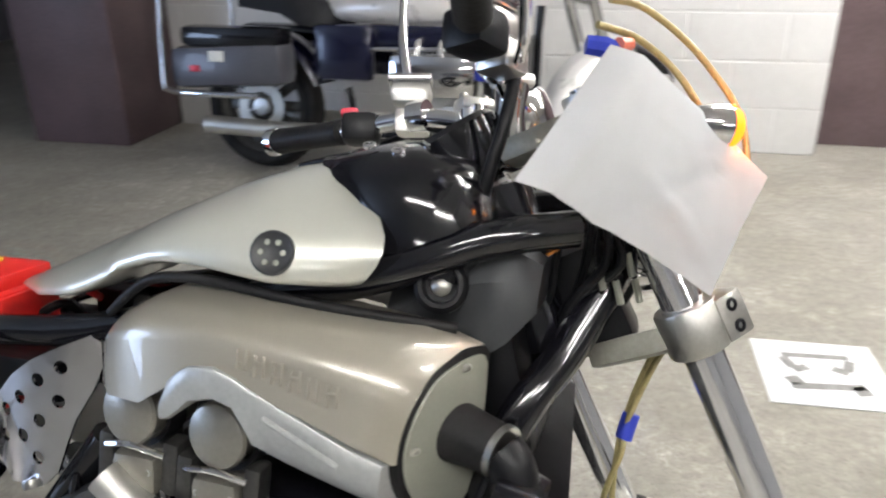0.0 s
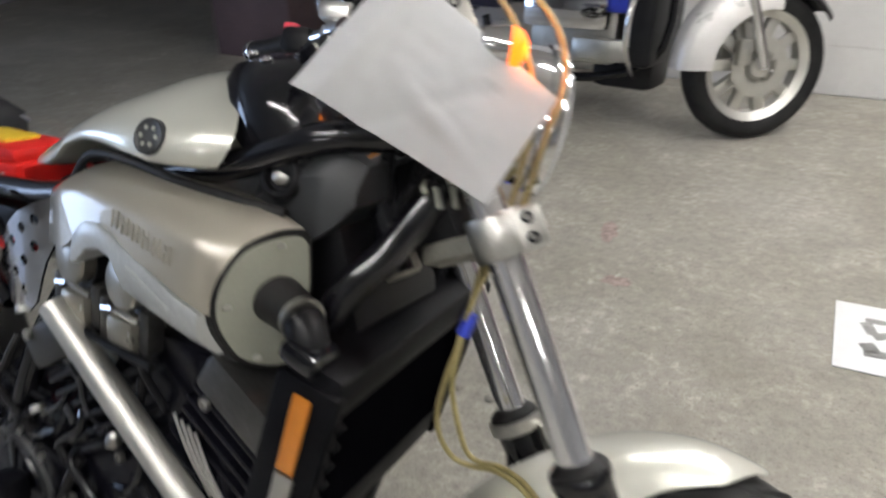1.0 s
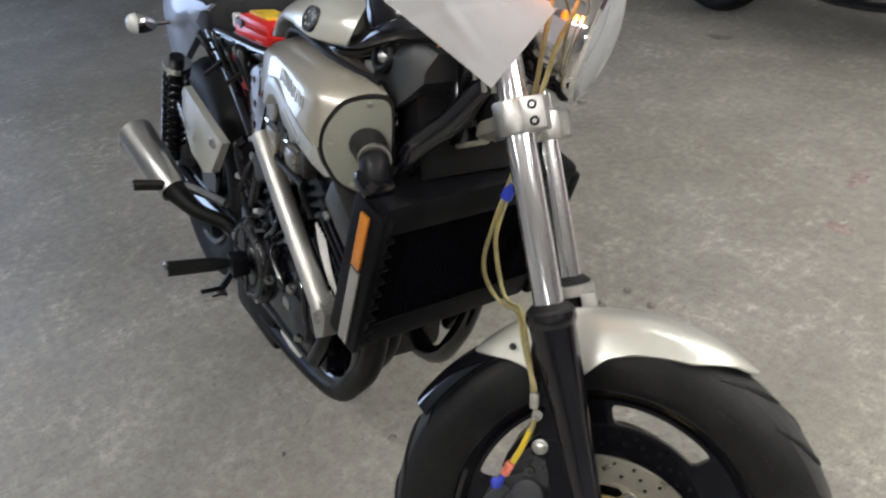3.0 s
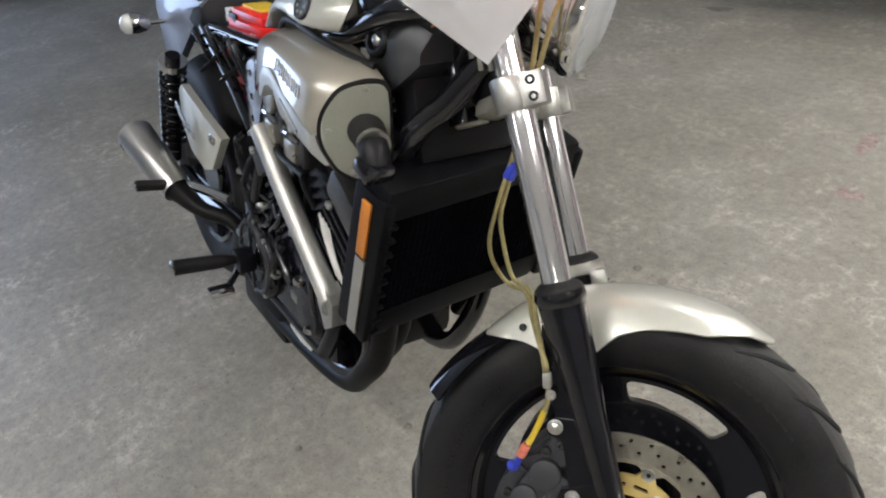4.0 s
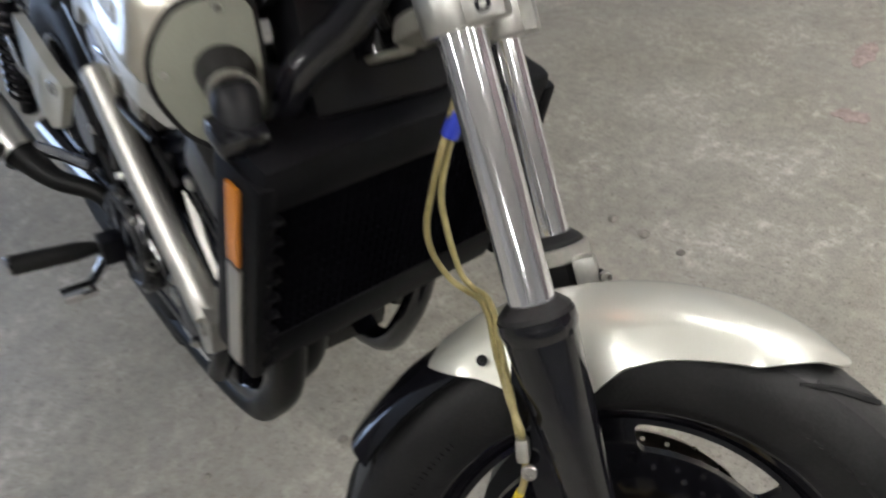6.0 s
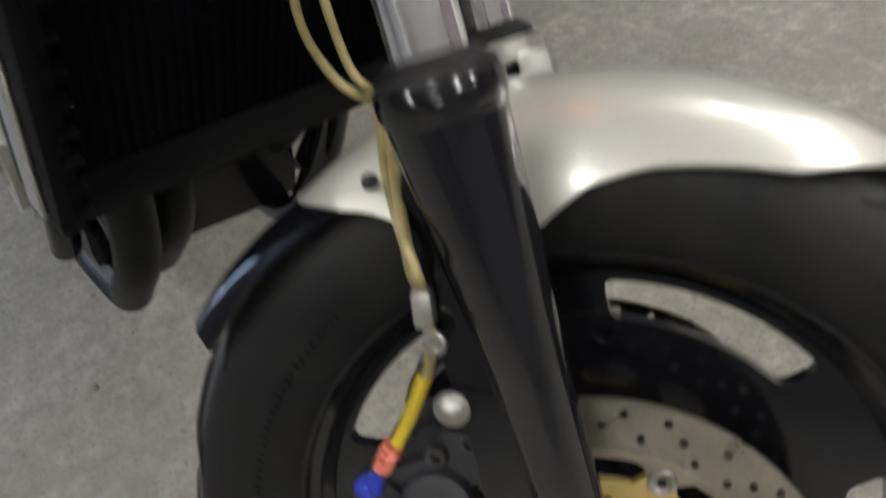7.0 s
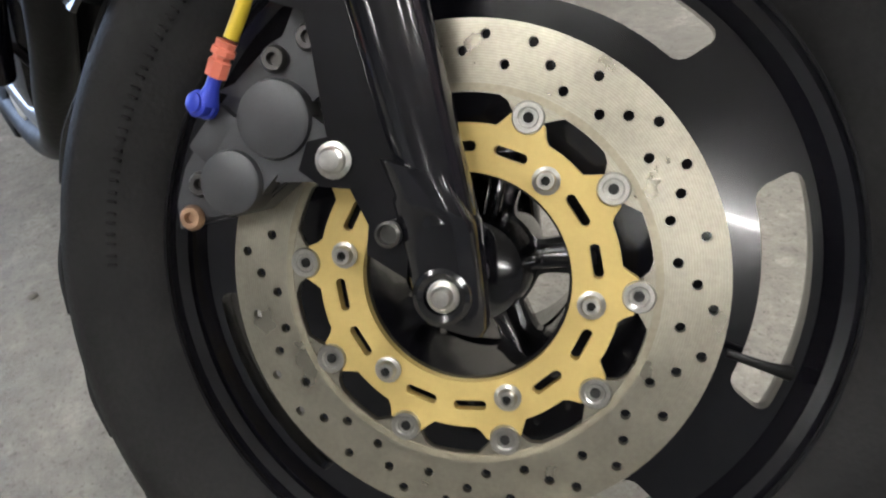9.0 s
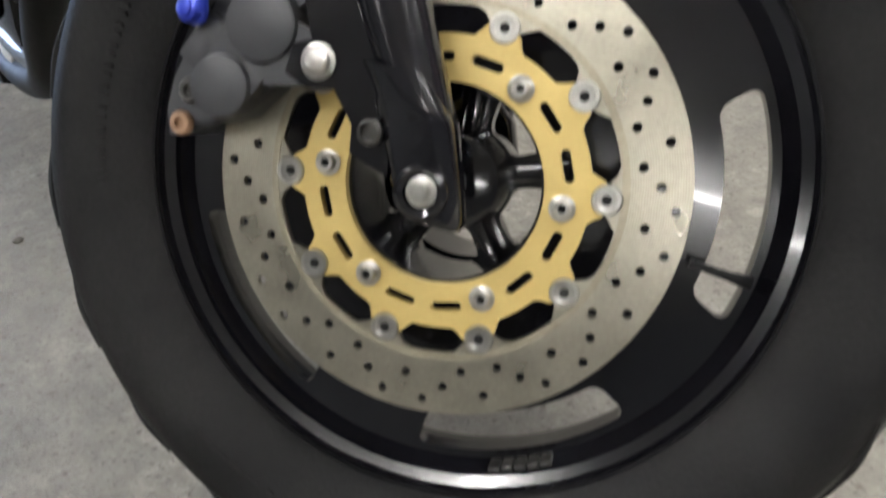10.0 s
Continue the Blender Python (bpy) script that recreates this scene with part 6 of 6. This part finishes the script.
    part("brake_pedal", tube([(-0.95, -0.190, 0.330), (-0.91, -0.225, 0.318), (-0.885, -0.245, 0.322)], [0.008, 0.008, 0.007], 12), CHROME, bike, "chrome rear brake pedal")
    part("pedal_pad", box((-0.872, -0.258, 0.326), (0.034, 0.050, 0.014), 0.004), CHROME, bike, "chrome brake pedal pad")
    low = Matrix.Translation((-0.055, 0, -0.055))
    tail = [[(x, -w, zb), (x, -w, zt - 0.02), (x, -w * 0.5, zt), (x, w * 0.5, zt), (x, w, zt - 0.02), (x, w, zb)] for x, w, zb, zt in ((-1.30, 0.09, 0.82, 0.87), (-1.44, 0.104, 0.75, 0.905), (-1.50, 0.110, 0.75, 0.932), (-1.62, 0.106, 0.76, 0.938), (-1.70, 0.090, 0.78, 0.915), (-1.74, 0.06, 0.80, 0.87))]
    part("tail_section", moved(loft(tail), low), SHADEDSILVER, bike, "silver painted tail section, coloured blue-grey for shade", angle=60)
    seat = [[(x, -w, zb), (x, -w, zt - 0.03), (x, -w * 0.7, zt - 0.005), (x, 0, zt), (x, w * 0.7, zt - 0.005), (x, w, zt - 0.03), (x, w, zb)] for x, w, zb, zt in ((-1.170, 0.090, 0.820, 0.885), (-1.178, 0.108, 0.812, 0.915), (-1.195, 0.115, 0.815, 0.932), (-1.30, 0.118, 0.850, 0.940), (-1.42, 0.108, 0.87, 0.936), (-1.48, 0.08, 0.88, 0.920))]
    part("rear_seat", moved(loft(seat), Matrix.Translation((-0.10, 0, -0.065))), LEATHER, bike, "black leather rear seat pad", angle=60)
    part("grab_rail", moved(tube([(-1.44, -0.116, 0.900), (-1.52, -0.112, 0.932), (-1.64, -0.095, 0.942), (-1.68, 0, 0.945), (-1.64, 0.095, 0.942), (-1.52, 0.112, 0.932), (-1.44, 0.116, 0.900)], 0.006, 12), low), SPAR, bike, "slim pale metal grab rail")
    # bare electrics where the seat was taken off
    part("battery_tray", box((-1.03, 0, 0.735), (0.26, 0.20, 0.05), 0.01), BLACKPLASTIC, bike, "black plastic tray under the removed seat")
    rnd = random.Random(11)
    for k in range(26):
        x, y = -0.93 - 0.30 * rnd.random(), rnd.uniform(-0.13, 0.13)
        p = [(x, y, 0.71), (x - 0.03, y - 0.02, 0.765 + 0.03 * rnd.random()), (x - 0.07 - 0.05 * rnd.random(), y + rnd.uniform(-0.05, 0.05), 0.755), (x - 0.12, y + rnd.uniform(-0.06, 0.06), 0.70)]
        part("wire_loop", tube(p, 0.0035 + 0.003 * rnd.random(), 7), BLACKPLASTIC if k % 12 else BLUE, bike, "loose wire in the seat well")
    for q, sz in (((-1.16, -0.06, 0.80), (0.05, 0.05, 0.05)), ((-1.15, 0.05, 0.79), (0.06, 0.06, 0.04)), ((-0.95, 0.08, 0.78), (0.06, 0.05, 0.04))):
        part("relay_box", box(q, sz, 0.006), BLACKPLASTIC, bike)
    part("white_connector", box((-1.19, -0.075, 0.815), (0.022, 0.020, 0.030), 0.004), WHITEPLASTIC, bike, "white plastic connector")
    part("side_stand", tube([(-0.86, 0.13, 0.26), (-0.90, 0.22, 0.12), (-0.93, 0.30, 0.072)], 0.012, 12), BLACKSATIN, bike, "black side stand")


def battery_pack():
    e = new("booster_pack")
    e.matrix_world = BIKE @ pose(-1.100, -0.025, 0.672, 0, 0, 4) @ Matrix.Diagonal((0.9, 1, 1.30, 1))
    tagged(e, "red plastic battery booster with yellow lid on the seat frame", "battery booster")
    part("case", box((0, 0, 0.055), (0.190, 0.115, 0.112), 0.010), RED, e)
    part("side_step", box((-0.105, -0.01, 0.045), (0.060, 0.10, 0.060), 0.008), RED, e)
    part("lid", box((0.005, 0, 0.118), (0.165, 0.105, 0.016), 0.006), RED, e)
    part("lid_inlay", box((-0.02, 0.0, 0.1275), (0.10, 0.06, 0.006), 0.002), YELLOW, e, "yellow lid inlay")
    part("front_lip", box((0.090, 0, 0.085), (0.016, 0.095, 0.045), 0.006), RED, e)
    bm = None
    for x, z, w, h in ((0.005, 0.086, 0.028, 0.006), (0.045, 0.088, 0.012, 0.020), (0.063, 0.088, 0.010, 0.020), (0.005, 0.070, 0.050, 0.004), (0.050, 0.056, 0.030, 0.003), (-0.02, 0.086, 0.015, 0.016)):
        bm = box((x, -0.0580, z), (w, 0.001, h), 0, bm=bm)
    part("print_bars", bm, WHITEPLASTIC, e, "white plain printed bars")
    part("cable", tube([(-0.035, -0.058, 0.060), (-0.02, -0.085, 0.085), (0.02, -0.085, 0.080), (0.04, -0.075, 0.040), (0.01, -0.07, -0.02), (-0.05, -0.06, -0.05)], 0.005, 10), BLACKPLASTIC, e, "black charging cable")
    part("socket", lathe([(0.020, 0), (0.021, 0.006), (0.014, 0.008), (0.0001, 0.004)], (-0.045, -0.0575, 0.052), (0, -1, 0), 22), BLACKPLASTIC, e)
    part("red_lead", tube([(0.085, 0.02, 0.11), (0.13, 0.02, 0.118), (0.20, 0.01, 0.105)], 0.004, 8), RED, e)


build_front()
handlebar()
tank_cover()
for side in (-1, 1):
    scoop(side)
radiator()
airbox()
frame_tubes()
engine()
rear_end()
battery_pack()


# ---- the touring motorcycle by the wall ----
def tourer():
    e = new("touring_motorcycle")
    e.matrix_world = pose(1.08, 3.71, 0, 0, 0, -16.5) @ pose(0, 0, 0, -6, 0, 0)
    tagged(e, "navy and white touring motorcycle with saddlebags and much chrome", "motorcycle")
    steer = Matrix.Rotation(radians(42), 4, "Z")

    def wheel(cx, R, name, rim, m=None):
        c = Vector((cx, 0, R))
        b = lathe([(R - 0.085, -0.05), (R - 0.080, -0.045), (R - 0.10, -0.03), (R - 0.105, 0), (R - 0.10, 0.03), (R - 0.080, 0.045), (R - 0.085, 0.05), (R - 0.12, 0.03), (R - 0.12, -0.03)], c, (0, 1, 0), 56, loop=True)
        spokes = []
        for k in range(10):
            x, z = polar((R - 0.10) / 2 + 0.02, 36 * k)
            spokes.append(box((cx + x, 0, R + z), (R - 0.13, 0.036, 0.050), 0.010, Matrix.Rotation(-radians(36 * k), 4, "Y")))
        w = part(name, b, rim, e, "cast wheel with ten spokes", m)
        for sp in spokes:
            part("spoke", sp, rim, w)
        part("hub", lathe([(0.0001, -0.07), (0.045, -0.068), (0.055, -0.05), (0.055, 0.05), (0.0001, 0.06)], c, (0, 1, 0), 30), ALU, w)
        part("tyre", wheel_tyre(R, R - 0.085, 0.065, c), TYRE, w)
        part("brake_disc", lathe([(0.130, -0.062), (0.130, -0.057), (0.075, -0.057), (0.075, -0.062)], c, (0, 1, 0), 40, loop=True), SPAR, w)
        return c
    wheel(0.0, 0.325, "front_wheel", SPAR, steer)
    wheel(-1.78, 0.325, "rear_wheel", DARKCAST)
    squeeze = Matrix.Diagonal((0.87, 0.95, 1.0, 1))

    def piece(name, bm, material, parent, label="", angle=38):
        return part(name, moved(bm, squeeze), material, parent, label, angle=angle)

    def guard(cx, R, a0, a1, w, material, name, deep=0.05, m=None):
        rings = []
        for i in range(25):
            a = a0 + (a1 - a0) * i / 24
            ring = []
            for s2 in (0, 1):
                for j in range(9):
                    t = j / 8 if s2 == 0 else 1 - j / 8
                    q = 2 * t - 1
                    x, z = polar(R - deep * abs(q) ** 4 - 0.003 * s2, a)
                    ring.append((cx + x, w * q, 0.325 + z))
            rings.append(ring)
        return part(name, loft(rings), material, e, m=m, angle=60)
    guard(0, 0.380, 36, 84, 0.100, BLACKGLOSS, "front_fender", m=steer)
    guard(0, 0.376, 82, 182, 0.105, PEARL, "rear_fender_half", 0.13, steer)
    guard(-1.78, 0.40, 20, 150, 0.11, NAVY, "rear_fender")
    for s in (-1, 1):
        part("fork_tube", tube([(0.0, s * 0.09, 0.325), (-0.10, s * 0.09, 0.60), (-0.28, s * 0.09, 1.04)], 0.024, 16, 2), CHROME, e, m=steer)
        part("caliper", box((-0.10, s * 0.075, 0.39), (0.06, 0.05, 0.11), 0.012), CASTALU, e, m=steer)
        piece("saddlebag", box((-2.06, s * 0.30, 0.55), (0.68, 0.20, 0.20), 0.05, Matrix.Rotation(radians(-3), 4, "Y")), GREYBAG, e, "dark grey hard saddlebag")
        piece("bag_lid", box((-2.03, s * 0.30, 0.685), (0.60, 0.19, 0.10), 0.04), BLACKGLOSS, e, "black saddlebag lid")
        piece("bag_lamp", box((-2.10, s * 0.403, 0.595), (0.09, 0.01, 0.05), 0.004), WHITEPLASTIC, e, "pale bag reflector")
        piece("bag_reflector", box((-2.24, s * 0.400, 0.535), (0.06, 0.012, 0.03), 0.004), mat("red_reflector", (0.45, 0.02, 0.04), 0.3), e, "red bag reflector")
        piece("bag_rail", tube([(-2.47, s * 0.34, 1.02), (-2.47, s * 0.36, 0.48), (-2.43, s * 0.38, 0.43), (-2.30, s * 0.42, 0.42), (-1.85, s * 0.42, 0.42)], 0.015, 12, 3), CHROME, e, "chrome luggage rail")
        piece("rail_cap", tube([(-2.47, s * 0.34, 1.00), (-2.47, s * 0.34, 1.08)], 0.030, 12, 1), BLUE, e, "blue cap on the luggage rail")
        piece("muffler", tube([(-1.2, s * 0.22, 0.26), (-1.7, s * 0.25, 0.24), (-2.28, s * 0.27, 0.25)], [0.035, 0.042, 0.045], 20), SPAR, e, "long chrome muffler")
        piece("crash_bar", tube([(-0.45, s * 0.12, 0.70), (-0.50, s * 0.38, 0.62), (-0.52, s * 0.40, 0.40), (-0.55, s * 0.15, 0.24)], 0.016, 12), CHROME, e, "chrome crash bar")
        piece("engine_cover", box((-0.92, s * 0.22, 0.53), (0.48, 0.10, 0.20), 0.045), CHROME, e, "chrome engine side cover")
        piece("valve_cover", box((-0.70, s * 0.27, 0.36), (0.30, 0.06, 0.10), 0.03), CASTALU, e)
        for k in range(4):
            piece("intake_runner", tube([(-1.02 + 0.13 * k, s * 0.10, 0.70), (-1.02 + 0.13 * k, s * 0.20, 0.66), (-1.02 + 0.13 * k, s * 0.22, 0.54)], 0.020, 12), CHROME, e, "chrome intake runner")
        piece("chrome_strip", tube([(-0.62, s * 0.19, 0.655), (-1.36, s * 0.19, 0.640)], 0.010, 10, 1), CHROME, e, "chrome strip under the tank")
        piece("side_cover", box((-1.45, s * 0.18, 0.62), (0.34, 0.08, 0.26), 0.03), NAVY, e, "navy side cover")
        piece("foot_board", box((-1.05, s * 0.33, 0.27), (0.34, 0.10, 0.03), 0.01), BLACKPLASTIC, e)
    piece("engine_block", box((-0.90, 0, 0.44), (0.50, 0.36, 0.34), 0.05), CASTALU, e, "grey cast engine block")
    piece("lower_cowl", box((-0.62, 0, 0.27), (0.34, 0.30, 0.20), 0.05), BLACKPLASTIC, e, "black lower engine cowl")
    piece("radiator", box((-0.52, 0, 0.50), (0.16, 0.50, 0.42), 0.03), BLACKPLASTIC, e, "black radiator with shroud")
    piece("blue_cover", box((-0.62, -0.21, 0.565), (0.13, 0.07, 0.10), 0.02), BLUE, e, "bright blue engine ornament")
    piece("frame_cradle", tube([(-0.38, -0.14, 0.85), (-0.48, -0.14, 0.30), (-1.30, -0.14, 0.20), (-1.45, -0.14, 0.45)], 0.022, 12), BLACKGLOSS, e)
    piece("fuel_tank", loft([[(x, w * y, zc + h * z) for y, z in ((-1, -0.3), (-0.95, 0.2), (-0.7, 0.75), (-0.3, 1), (0.3, 1), (0.7, 0.75), (0.95, 0.2), (1, -0.3), (0.7, -0.6), (-0.7, -0.6))] for x, w, zc, h in ((-0.60, 0.10, 0.85, 0.08), (-0.74, 0.17, 0.84, 0.13), (-1.06, 0.19, 0.84, 0.15), (-1.40, 0.17, 0.83, 0.12), (-1.60, 0.10, 0.81, 0.07))]), PEARL, e, "pearl white fuel tank", angle=60)
    piece("tank_stripe", box((-1.06, -0.150, 0.700), (0.90, 0.030, 0.10), 0.012), NAVY, e)
    piece("seat", loft([[(x, w * y, zc + h * z) for y, z in ((-1, -0.8), (-1, 0.4), (-0.6, 1), (0.6, 1), (1, 0.4), (1, -0.8))] for x, w, zc, h in ((-1.50, 0.10, 0.78, 0.04), (-1.58, 0.17, 0.78, 0.07), (-1.72, 0.19, 0.82, 0.10), (-1.84, 0.17, 0.88, 0.11), (-2.10, 0.16, 0.90, 0.10))]), LEATHER, e, "black leather touring seat", angle=60)
    piece("back_rest", box((-2.12, 0, 1.08), (0.10, 0.30, 0.26), 0.04), LEATHER, e, "black padded back rest")
    piece("headlight", lathe([(0.0001, -0.12), (0.07, -0.10), (0.10, 0.0), (0.10, 0.04), (0.0001, 0.05)], (-0.18, 0, 0.95), (1, 0, 0), 32), CHROME, e)
    piece("handlebar", tube([(-0.75, -0.42, 1.10), (-0.50, -0.30, 1.14), (-0.38, 0, 1.10), (-0.50, 0.30, 1.14), (-0.75, 0.42, 1.10)], 0.014, 12), CHROME, e)
    return e


tourer()
